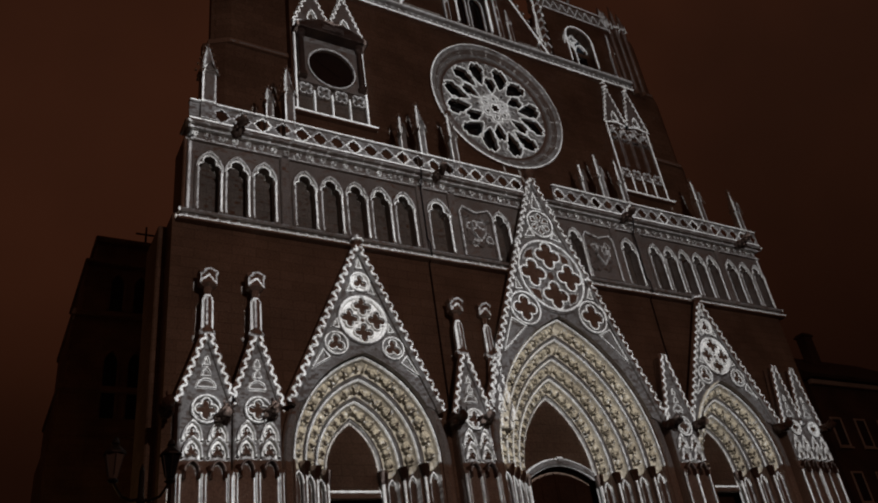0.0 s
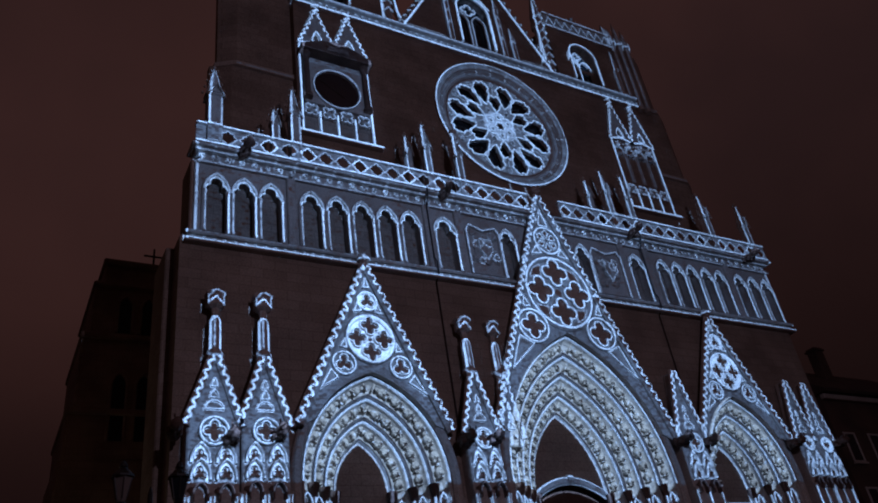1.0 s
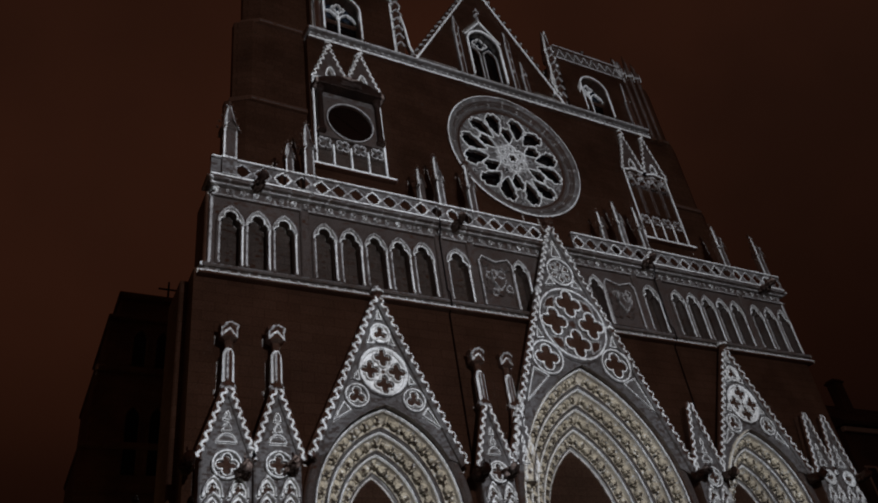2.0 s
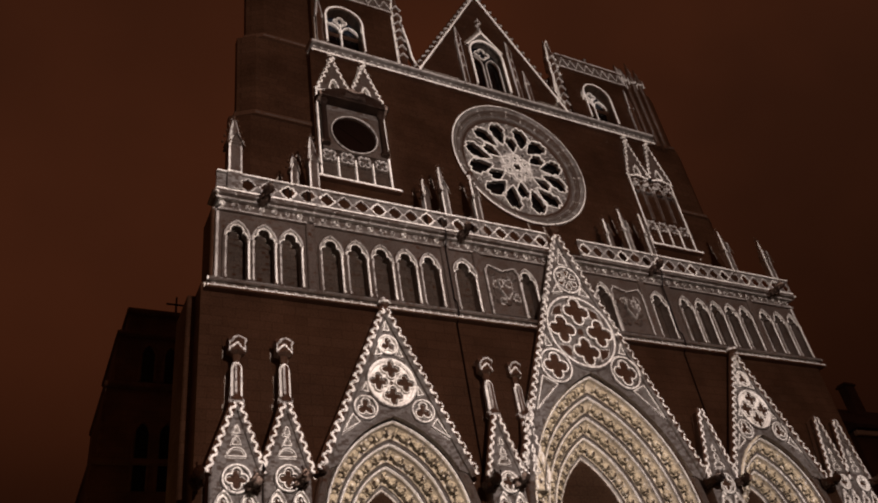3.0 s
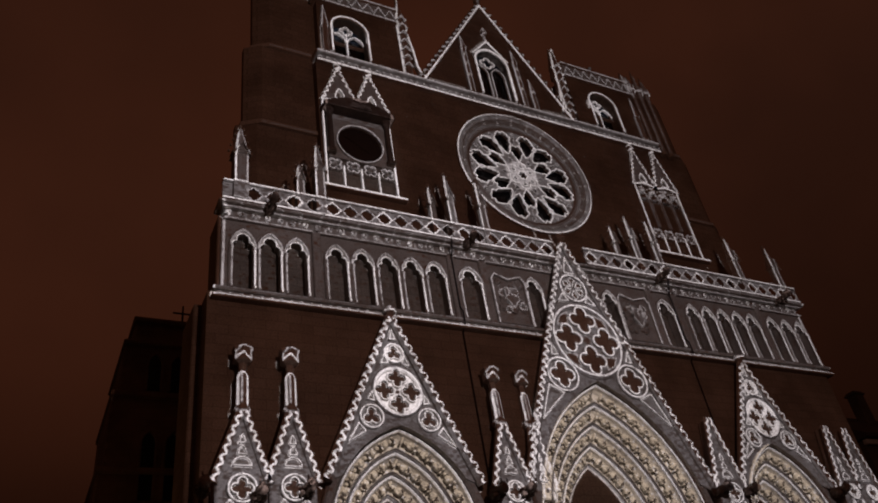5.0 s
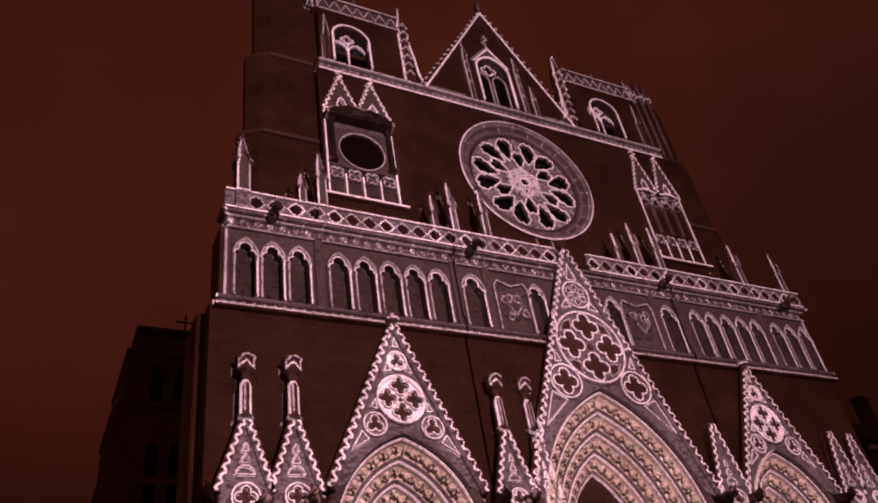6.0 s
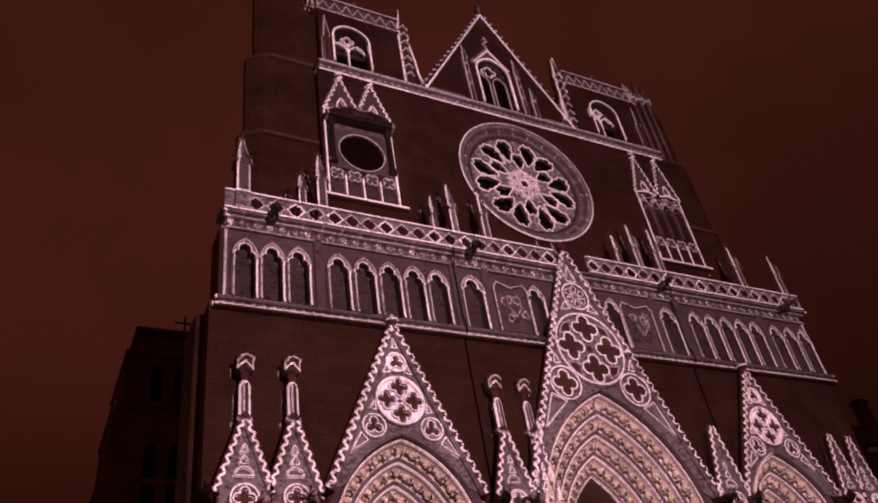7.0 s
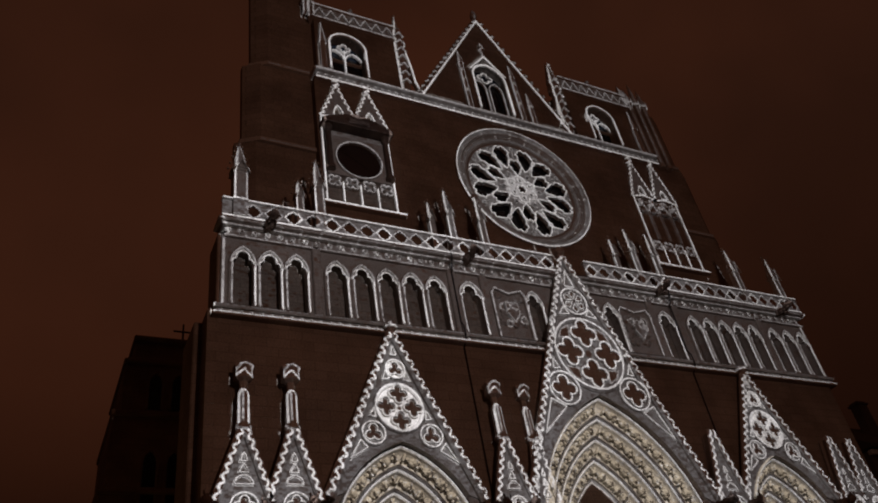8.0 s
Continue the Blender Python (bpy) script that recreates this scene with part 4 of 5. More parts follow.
line(ring(0, 0, 4.38, 72), 0.67, 0.07, WHITE, at, True)
for r, y, tone, w in ((4.23, 0.82, GREY, 0.26), (3.98, 0.94, DIM, 0.2), (3.8, 1.04, GREY, 0.14), (3.64, 1.04, DIM, 0.14)):
    line(ring(0, 0, r, 72), y, w, tone, at, True)
for i in range(72):
    b = 2 * math.pi * i / 72
    for r0, r1, y in ((3.84, 4.02, 0.95), (4.12, 4.3, 0.82)):
        line([(r0 * math.cos(b), r0 * math.sin(b)), (r1 * math.cos(b), r1 * math.sin(b))], y, 0.04, GREY if i % 3 else PALE, at)
line([(-0.5, -4.4), (-0.45, -4.8), (-0.2, -5.2)], 0.8, 0.07, PALE, at)
line([(0.5, -4.4), (0.55, -4.8), (0.75, -5.2)], 0.8, 0.07, PALE, at)

# ---- string course under the towers ----
course = thing("string_course", "moulded limestone string course with small leaves", "string course")
for z0, z1, y in ((34.90, 35.10, 0.58), (35.10, 35.50, 0.73), (35.50, 35.75, 0.53)):
    bm = bmesh.new()
    box(bm, -12.7 + y, 12.6 - y, y, 1.43, z0, z1, 0.04)
    part("course_band", bm, CARVED, course)
LEAF = None
for i in range(58):
    a0 = (-11.9 + i * 0.42, 0.71, 35.30)
    if LEAF is None:
        bm = bmesh.new()
        ball(bm, (0, 0, 0), 0.14, (1, 0.6, 1), 0.6, 1)
        LEAF = part("leaf", bm, CARVED, course, at=a0)
    else:
        again(LEAF, a0, course)
    line([(a0[0] - 0.1, 35.20), (a0[0], 35.40), (a0[0] + 0.1, 35.20)], 0.61, 0.05, PALE)
field([(-12.05, 35.00), (12.05, 35.00), (12.05, 35.65), (-12.05, 35.65)], 0.63, GREY)
line([(-12.05, 34.95), (12.05, 34.95)], 0.56, 0.08, WHITE)
line([(-12.05, 35.65), (12.05, 35.65)], 0.51, 0.09, PALE)


# ---- towers ----
def tower(x0, x1, wx, wa, side):
    root = thing("bell_tower", "square limestone bell tower with a traceried window", "tower", "bell towers", at=(x0, UP, 35.65))
    root.scale = (1, 1, 0.913)
    w = x1 - x0
    at = (x0, UP, 35.65, 0.913)
    cx = wx - x0
    hole = [(cx - wa, 0.6)] + [(cx - wa * math.cos(math.pi * i / 16), 3.1 + wa * 1.05 * math.sin(math.pi * i / 16)) for i in range(17)] + [(cx + wa, 0.6)]
    bm = bmesh.new()
    slab(bm, [(0, 0), (w, 0), (w, 6.9), (0, 6.9)], [hole], 0.0, 1.0)
    part("tower_wall", bm, ASHLAR, root)
    bm = bmesh.new()
    box(bm, 0.0, w, 1.3, 9.0, -0.5, 5.8)
    part("tower_core", bm, ASHLAR, root)
    bm = bmesh.new()
    rib(bm, hole, 0.24, 0.16, 0.0)
    win = part("window", bm, CARVED, root)
    bm = bmesh.new()
    slab(bm, hole, [], 0.7, 0.8)
    part("glass", bm, GLASS, win, "dark window glass")
    bm = bmesh.new()
    rib(bm, [(cx, 0.6), (cx, 3.4)], 0.14, 0.2, 0.6)
    rib(bm, [(cx - wa, 2.3), (cx + wa, 2.3)], 0.12, 0.18, 0.6)
    part("mullion", bm, CARVED, win)
    for s in (-1, 1):
        o = pointed(cx + s * wa * 0.5, 2.6, wa * 0.44, 0.7, 6)
        bm = bmesh.new()
        rib(bm, o, 0.1, 0.18, 0.6)
        part("lancet_head", bm, CARVED, win)
        line(o, 0.42, 0.07, WHITE, at)
    bm = bmesh.new()
    rib(bm, foil(cx, 3.65, wa * 0.36, 4, math.pi / 2, 6), 0.09, 0.18, 0.6, True)
    part("quatrefoil", bm, CARVED, win)
    line(foil(cx, 3.65, wa * 0.36, 4, math.pi / 2, 6), 0.42, 0.06, WHITE, at, True)
    field([(cx + wa * math.cos(math.pi * i / 12), 2.9 + 1.1 * wa * math.sin(math.pi * i / 12)) for i in range(13)], 0.5, PALE, at)
    line(hole, -0.12, 0.08, WHITE, at)
    line([(cx, 0.7), (cx, 3.4)], 0.42, 0.09, WHITE, at)
    # parapet with zigzag relief
    bm = bmesh.new()
    box(bm, -0.15, w + 0.15, -0.18, 0.6, 5.3, 5.5, 0.04)
    box(bm, -0.05, w + 0.05, -0.06, 0.3, 5.5, 6.6, 0.02)
    box(bm, -0.15, w + 0.15, -0.16, 0.4, 6.6, 6.85, 0.04)
    par = part("parapet", bm, CARVED, root)
    m = int(w / 0.7)
    zig = [(w * i / (2 * m), 5.65 + 0.8 * (i % 2)) for i in range(2 * m + 1)]
    bm = bmesh.new()
    rib(bm, zig, 0.12, 0.1, -0.06)
    part("zigzag", bm, CARVED, par)
    line(zig, -0.14, 0.05, PALE, at)
    field([(0, 5.5), (w, 5.5), (w, 6.6), (0, 6.6)], -0.05, DIM, at)
    line([(-0.1, 5.4), (w + 0.1, 5.4)], -0.18, 0.08, PALE, at)
    line([(-0.1, 6.75), (w + 0.1, 6.75)], -0.16, 0.1, PALE, at)
    bm = bmesh.new()
    tube(bm, [(w * 0.48, 0.1, 6.8), (w * 0.48, 0.1, 7.3), (w * 0.48, 0.1, 7.35), (w * 0.48, 0.1, 7.55)], [0.12, 0.1, 0.2, 0.1], 6)
    part("parapet_knob", bm, CARVED, root)
    line([(w * 0.48, 6.8), (w * 0.48, 7.4)], 0.0, 0.14, GREY, at)
    # corner turret with a raking buttress on the inner side
    e = w + 0.45 if side < 0 else -0.45
    bm = bmesh.new()
    tube(bm, [(e, 0.3, z) for z in (0.0, 5.2, 5.3, 5.6, 6.2, 6.3, 8.6)], [0.36, 0.34, 0.46, 0.46, 0.3, 0.4, 0.03], 8)
    tur = part("corner_turret", bm, CARVED, root)
    sgn = 1 if side < 0 else -1
    sweep = [(e + sgn * 0.3, 4.4), (e + sgn * 0.5, 3.0), (e + sgn * 0.62, 1.6), (e + sgn * 0.9, 0.7), (e + sgn * 1.35, 0.25)]
    bm = bmesh.new()
    rib(bm, sweep, 0.22, 0.3, 0.3)
    part("raking_buttress", bm, CARVED, root)
    line(sweep, 0.05, 0.09, WHITE, at)
    for z in (1.2, 2.0, 2.8, 3.6, 4.4, 5.2, 6.0):
        line([(e - 0.28, z), (e, z + 0.4), (e + 0.28, z)], -0.05, 0.06, PALE, at)
        bm = bmesh.new()
        rib(bm, [(e - 0.28, z), (e, z + 0.4), (e + 0.28, z)], 0.09, 0.1, -0.02)
        part("gablet", bm, CARVED, tur)
    crockets(root, (e - sgn * 0.1, 6.3), (e, 8.4), 0.35, 0.1, 0.8)
    line([(e - 0.3, 0.2), (e - 0.3, 6.2), (e, 8.4)], 0.0, 0.09, WHITE, at)
    line([(e + 0.3, 3.8), (e + 0.3, 6.2), (e + 0.05, 8.4)], 0.0, 0.09, WHITE, at)
    f2 = 0.35 if side < 0 else w - 0.35
    bm = bmesh.new()
    tube(bm, [(f2, -0.1, z) for z in (0.0, 0.3, 0.35, 2.6, 2.7, 4.9)], [0.3, 0.3, 0.2, 0.2, 0.28, 0.02], 6)
    part("angle_pinnacle", bm, CARVED, root)
    line([(f2 - 0.2, 0.3), (f2 - 0.2, 2.6), (f2, 4.8), (f2 + 0.2, 2.6), (f2 + 0.2, 0.3)], -0.2, 0.06, PALE, at)
    o = -0.1 if side < 0 else w + 0.1
    for dz, dx in ((0.0, 0.0), (0.55, -0.3 * sgn)):
        bm = bmesh.new()
        tube(bm, [(o + dx, 0.2, 5.4 + dz), (o + dx, 0.2, 6.9), (o + dx, 0.2, 7.0), (o + dx, 0.2, 8.3 - dz * 0.5)], [0.2, 0.2, 0.3, 0.03], 6)
        part("corner_pinnacle", bm, CARVED, root)
        line([(o + dx - 0.12, 5.6), (o + dx - 0.12, 7.0), (o + dx, 8.2 - dz * 0.5), (o + dx + 0.12, 7.0), (o + dx + 0.12, 5.6)], 0.0, 0.07, PALE, at)
    if side > 0:
        for dx, z1 in ((0.75, 8.3), (1.45, 9.2), (2.1, 8.6)):
            bm = bmesh.new()
            tube(bm, [(w + dx, 0.3, z) for z in (-0.3, 6.3, 6.4, 7.0, 7.1, z1)], [0.24, 0.22, 0.34, 0.34, 0.26, 0.03], 6)
            part("crown_pinnacle", bm, CARVED, root)
            line([(w + dx - 0.16, 0.2), (w + dx - 0.16, 7.0), (w + dx, z1)], 0.05, 0.06, GREY, at)
            line([(w + dx + 0.16, 5.8), (w + dx + 0.16, 7.0), (w + dx, z1)], 0.05, 0.09, WHITE, at)
        line([(w + 0.2, 6.5), (w + 2.4, 6.5)], 0.0, 0.12, PALE, at)
    return root


tower(-11.85, -6.75, -9.93, 1.13, -1)
tower(5.88, 11.5, 8.36, 1.13, 1)

# ---- nave gable between the towers ----
GX, GB, GT = -0.12, 36.6, 47.6
ng = thing("nave_gable", "steep crocketed limestone gable with a twin lancet window", "gable", at=(GX, UP, 3.89))
ng.scale = (1, 1, 0.872)
at = (GX, UP, 3.89, 0.872)
hole = pointed(-0.1, 40.6, 1.2, 1.5, 10, foot=37.1)
bm = bmesh.new()
slab(bm, [(-5.35, GB), (5.35, GB), (0.12, GT)], [hole], 0.0, 0.8)
part("gable_wall", bm, ASHLAR, ng)
bm = bmesh.new()
rib(bm, [(-5.45, GB), (0.12, GT + 0.1), (5.45, GB)], 0.3, 0.2, 0.05)
part("raking_mould", bm, CARVED, ng)
crockets(ng, (-5.55, GB), (0.15, GT + 0.1), 0.72, -0.05, 1.6)
crockets(ng, (0.25, GT + 0.1), (5.55, GB), 0.72, -0.05, 1.6)
bm = bmesh.new()
tube(bm, [(0.12, 0, z) for z in (GT - 0.3, GT + 0.5, GT + 0.7, GT + 0.9, GT + 1.6)], [0.14, 0.12, 0.26, 0.24, 0.04], 8)
part("finial", bm, CARVED, ng)
line([(-5.35, GB + 0.1), (0.12, GT)], -0.14, 0.09, WHITE, at)
line([(0.12, GT), (5.35, GB + 0.1)], -0.14, 0.09, WHITE, at)
line([(0.12, GT), (0.12, GT + 1.3)], -0.1, 0.1, GREY, at)
line([(-4.9, GB + 0.55), (-2.5, GB + 0.55)], -0.02, 0.07, PALE, at)
line([(3.2, GB + 0.55), (4.9, GB + 0.55)], -0.02, 0.07, PALE, at)
field([(-1.4, 41.2), (-0.1, 43.1), (1.2, 41.2), (1.1, 40.6), (-1.3, 40.6)], -0.05, GREY, at)
for i in range(17):
    f = (i + 0.5) / 17
    for x0 in (-5.55, 5.65):
        q = (0.2 + (x0 - 0.2) * (1 - f) + (-0.14 if x0 < 0 else 0.14), GB + (GT - GB) * f + 0.06)
        line([(q[0] - 0.08, q[1]), (q[0] + 0.08, q[1] + 0.1)], -0.1, 0.09, PALE, at)
bm = bmesh.new()
rib(bm, hole, 0.22, 0.18, 0.0)
win = part("window", bm, CARVED, ng)
bm = bmesh.new()
slab(bm, hole, [], 0.5, 0.6)
part("glass", bm, GLASS, win, "dark window glass")
for s in (-1, 1):
    o = pointed(-0.1 + s * 0.62, 39.9, 0.5, 0.9, 8, foot=37.2)
    bm = bmesh.new()
    rib(bm, o, 0.13, 0.16, 0.45)
    part("lancet", bm, CARVED, win)
    line(o, 0.3, 0.07, PALE, at)
bm = bmesh.new()
rib(bm, foil(-0.1, 41.2, 0.55, 4, math.pi / 2, 6), 0.12, 0.16, 0.45, True)
part("quatrefoil", bm, CARVED, win)
field(pointed(-0.1, 40.6, 1.1, 1.4, 10), 0.3, GREY, at)
line(foil(-0.1, 41.2, 0.55, 4, math.pi / 2, 6), 0.3, 0.07, WHITE, at, True)
line(hole, -0.12, 0.12, WHITE, at)
line([(-1.4, 41.3), (-0.1, 43.1), (1.2, 41.3)], -0.1, 0.10, WHITE, at)
line(wavy((-1.5, 41.4), (-0.15, 43.3), 0.3, 0.07), -0.12, 0.06, PALE, at)
line(wavy((-0.05, 43.3), (1.3, 41.4), 0.3, 0.07), -0.12, 0.06, PALE, at)
bm = bmesh.new()
rib(bm, [(-1.4, 41.2), (-0.1, 43.1), (1.2, 41.2)], 0.2, 0.18, 0.0)
part("window_gable", bm, CARVED, ng)
bm = bmesh.new()
tube(bm, [(-0.1, -0.1, z) for z in (43.0, 43.8, 43.9, 44.2, 44.8)], [0.1, 0.1, 0.24, 0.2, 0.05], 6)
part("window_finial", bm, CARVED, ng)
line([(-0.2, 43.2), (-0.2, 43.7), (-0.35, 43.85), (0.1, 44.1), (-0.25, 44.35), (0.0, 44.7)], -0.2, 0.09, PALE, at)
for x, top in ((-2.1, 42.9), (1.7, 42.9), (2.5, 40.0)):
    bm = bmesh.new()
    tube(bm, [(x, -0.1, z) for z in (GB, top - 1.6, top - 1.5, top)], [0.22, 0.2, 0.28, 0.03], 6)
    part("side_pinnacle", bm, CARVED, ng)
    line([(x - 0.15, GB + 0.2), (x - 0.15, top - 1.5), (x, top)], -0.2, 0.07, PALE, at)
    line([(x + 0.15, GB + 0.2), (x + 0.15, top - 1.5), (x, top)], -0.2, 0.07, PALE, at)
    for z in (38.2, 39.4, 40.4):
        if z < top - 1.6:
            line([(x - 0.15, z), (x, z + 0.35), (x + 0.15, z)], -0.22, 0.06, PALE, at)

# ---- the clock bay and its twin niche bay ----


def bay(x0, x1, gables, clock):
    w = x1 - x0
    top = 5.9 if clock else 5.3
    root = thing("clock_bay" if clock else "niche_bay", "framed clock under a stone pediment with two crocketed gables" if clock else "framed limestone niches under two crocketed gables",
                 "clock" if clock else "niche", at=(x0, UP, 26.03))
    at = (x0, UP, 26.03)
    bm = bmesh.new()
    box(bm, -0.35, w + 0.45, -0.3, 0.0, -0.18, 0.04, 0.03)
    part("sill", bm, CARVED, root)
    line([(-0.4, -0.05), (w + 0.45, -0.05)], -0.3, 0.10, WHITE, at)
    for x in (0.0, w):
        bm = bmesh.new()
        rib(bm, [(x, 0.0), (x, top)], 0.16, 0.2, 0.0)
        part("side_shaft", bm, CARVED, root)
        line([(x, 0.05), (x, top - 0.1)], -0.18, 0.10, WHITE, at)
    if clock:
        field([(0, 0.1), (w, 0.1), (w, 6.0), (0, 6.0)], -0.02, DIM, at)
    for i in range(4):
        cx = w * (i + 0.5) / 4
        bm = bmesh.new()
        rib(bm, foil(cx, 1.45, 0.4, 4, math.pi / 4, 5), 0.13, 0.2, 0.0, True)
        ball(bm, (cx, -0.1, 1.45), 0.16, (1, 0.8, 1), 0.5, 1)
        part("leaf_boss", bm, CARVED, root)
        line(foil(cx, 1.45, 0.36, 4, math.pi / 4, 5), -0.2, 0.07, PALE, at, True)
        line(ring(cx, 1.45, 0.13, 8), -0.2, 0.06, GREY, at, True)
        if i:
            bm = bmesh.new()
            rib(bm, [(w * i / 4, 0.05), (w * i / 4, 1.5)], 0.12, 0.16, 0.0)
            part("mullion", bm, CARVED, root)
            line([(w * i / 4, 0.1), (w * i / 4, 1.45)], -0.14, 0.09, WHITE, at)
    if clock:
        cx, cz, r = 1.85, 3.1, 1.2
        bm = bmesh.new()
        slab(bm, [(0.15, 1.85), (w - 0.15, 1.85), (w - 0.15, 4.9), (0.15, 4.9)], [ring(cx, cz, r, 40)], -0.22, 0.0)
        part("clock_surround", bm, CARVED, root)
        bm = bmesh.new()
        slab(bm, ring(cx, cz, r, 40), [], -0.1, 0.0)
        dial = part("dial", bm, DIAL, root, "dark painted clock dial")
        bm = bmesh.new()
        for i in range(12):
            a = i * math.pi / 6
            rib(bm, [(cx + 0.95 * math.sin(a), cz + 0.95 * math.cos(a)), (cx + 1.1 * math.sin(a), cz + 1.1 * math.cos(a))], 0.05, 0.02, -0.1)
        part("hour_marks", bm, LEAD, dial)
        for a, ln in ((2.2, 0.6), (-1.0, 0.9)):
            bm = bmesh.new()
            rib(bm, [(cx, cz), (cx + ln * math.sin(a), cz + ln * math.cos(a))], 0.08, 0.03, -0.12)
            part("hand", bm, LEAD, dial)
        bm = bmesh.new()
        rib(bm, ring(cx, cz, r + 0.05, 40), 0.12, 0.12, -0.2, True)
        part("dial_ring", bm, CARVED, root)
        line(ring(cx, cz, r + 0.03, 40), -0.3, 0.06, PALE, at, True)
        HOLES.append([(q[0] + at[0], at[1] - 0.2, q[1] + at[2]) for q in ring(cx, cz, r, 40)])
        bm = bmesh.new()
        slab(bm, [(-0.1, 5.0), (w + 0.1, 5.0), (w + 0.1, 5.25), (cx + 0.9, 5.75), (cx, 5.95), (cx - 0.9, 5.75), (-0.1, 5.25)], [], -0.75, 0.0)
        part("pediment", bm, SOOTED, root, "weather-dark stone pediment")
        bm = bmesh.new()
        box(bm, cx - 0.6, cx + 0.6, -0.82, -0.7, 5.15, 5.5, 0.03)
        part("tablet", bm, SOOTED, root)
        for x in (0.25, w - 0.25):
            bm = bmesh.new()
            tube(bm, [(x, -0.35, z) for z in (2.0, 2.2, 2.3, 4.6, 4.7, 5.0)], [0.24, 0.24, 0.16, 0.14, 0.2, 0.26], 10)
            part("clock_column", bm, SOOTED, root, "weather-dark stone column")
        line([(0.3, 4.95), (w - 0.3, 4.95)], -0.3, 0.05, GREY, at)
        line([(-0.1, 5.2), (cx - 0.9, 5.7), (cx, 5.9), (cx + 0.9, 5.7), (w + 0.1, 5.2)], -0.75, 0.06, GREY, at)
        field([(-0.1, 5.0), (w + 0.1, 5.0), (w + 0.1, 5.25), (cx, 5.95), (-0.1, 5.25)], -0.75, DIM, at)
        for z in (4.62, 4.78, 5.05):
            line([(0.1, z), (w - 0.1, z)], -0.3 if z < 5 else -0.75, 0.06, GREY, at)
        field([(cx - 0.6, 5.15), (cx + 0.6, 5.15), (cx + 0.6, 5.5), (cx - 0.6, 5.5)], -0.82, GREY, at)
    else:
        for i in range(4):
            cx = w * (i + 0.5) / 4
            o = pointed(cx, 4.3, w / 8 - 0.08, 0.6, 6, foot=2.0)
            bm = bmesh.new()
            rib(bm, o, 0.1, 0.16, 0.0)
            part("niche", bm, CARVED, root)
            line(o[1:-1], -0.12, 0.07, PALE, at)
            for z in (4.15, 4.75, 5.1):
                line(wavy((cx - 0.32, z), (cx + 0.32, z), 0.22, 0.1), -0.14, 0.08, PALE if z > 4.5 else GREY, at)
            bm = bmesh.new()
            ball(bm, (cx, -0.1, 4.95), 0.3, (1, 0.8, 0.9), 0.6, 2)
            ball(bm, (cx, -0.15, 4.2), 0.2, (1.2, 0.8, 0.7), 0.6, 1)
            part("canopy", bm, CARVED, root)
            line(o, -0.12, 0.05, GREY, at)
    for gx, tip in gables:
        g = w / 4 + 0.02
        z0 = top
        bm = bmesh.new()
        slab(bm, [(gx - g - 0.18, z0), (gx + g + 0.18, z0), (gx, tip + 0.25)], [pointed(gx, z0 + 0.35, 0.24, 0.7, 5)], -0.2, 0.0)
        sub = part("little_gable", bm, CARVED, root)
        crockets(sub, (gx - g, z0), (gx, tip), 0.4, -0.15, 0.7)
        crockets(sub, (gx, tip), (gx + g, z0), 0.4, -0.15, 0.7)
        bm = bmesh.new()
        tube(bm, [(gx, -0.1, z) for z in (tip - 0.3, tip, tip + 0.15, tip + 0.3, tip + 0.55)], [0.1, 0.1, 0.24, 0.2, 0.05], 6)
        part("finial", bm, CARVED, sub)
        field([(gx - g, z0), (gx + g, z0), (gx, tip)], -0.2, DIM, at)
        line(wavy((gx - g - 0.06, z0), (gx - 0.06, tip), 0.4, 0.08), -0.22, 0.075, WHITE, at)
        line(wavy((gx + 0.06, tip), (gx + g + 0.06, z0), 0.4, 0.08), -0.22, 0.075, WHITE, at)
        line(pointed(gx, z0 + 0.35, 0.24, 0.7, 5), -0.22, 0.1, WHITE, at, True)
        line([(gx - g, z0), (gx - 0.15, z0 + 0.2), (gx + 0.15, z0 + 0.2), (gx + g, z0)], -0.22, 0.10, WHITE, at)
        line([(gx - 0.2, tip), (gx + 0.2, tip + 0.2), (gx - 0.2, tip + 0.4), (gx + 0.15, tip + 0.55)], -0.22, 0.08, WHITE, at)
    return root


bay(-11.95, -8.28, ((1.0, 8.5), (2.8, 8.6)), True)
bay(8.5, 11.95, ((0.85, 8.4), (2.65, 8.6)), False)

# ---- older bell tower and houses in the dark ----
ot = thing("rear_tower", "dark stone rear tower of the church with stepped buttresses", "tower", at=(0, 25, 0))
for z0, z1, x0 in ((0, 18.2, -19.03), (18.2, 21.25, -18.8), (21.25, 26.5, -18.44), (26.5, 30.5, -17.98), (30.5, 32.4, -17.46)):
    bm = bmesh.new()
    box(bm, x0, -9.0, 0, 8.0, z0, z1, 0.1)
    part("tower_stage", bm, TOWNSTONE, ot)
for z0, z1, x0 in ((26.3, 26.7, -18.54), (30.3, 30.6, -18.1), (21.05, 21.45, -18.9), (32.1, 32.5, -17.6)):
    bm = bmesh.new()
    box(bm, x0, -8.8, -0.3, 8.2, z0, z1, 0.08)
    part("string_band", bm, TOWNSTONE, ot)
for cx in (-15.9, -14.4):
    for z0, z1 in ((26.9, 29.7), (19.4, 24.0)):
        bm = bmesh.new()
        rib(bm, pointed(cx, z1 - 0.9, 0.5, 0.9, 8, foot=z0), 0.2, 0.18, 0.0)
        w1 = part("blind_window", bm, TOWNSTONE, ot)
        bm = bmesh.new()
        slab(bm, pointed(cx, z1 - 0.9, 0.45, 0.85, 8, foot=z0), [], -0.03, 0.02)
        part("louvre", bm, GLASS, w1, "dark louvred opening")
bm = bmesh.new()
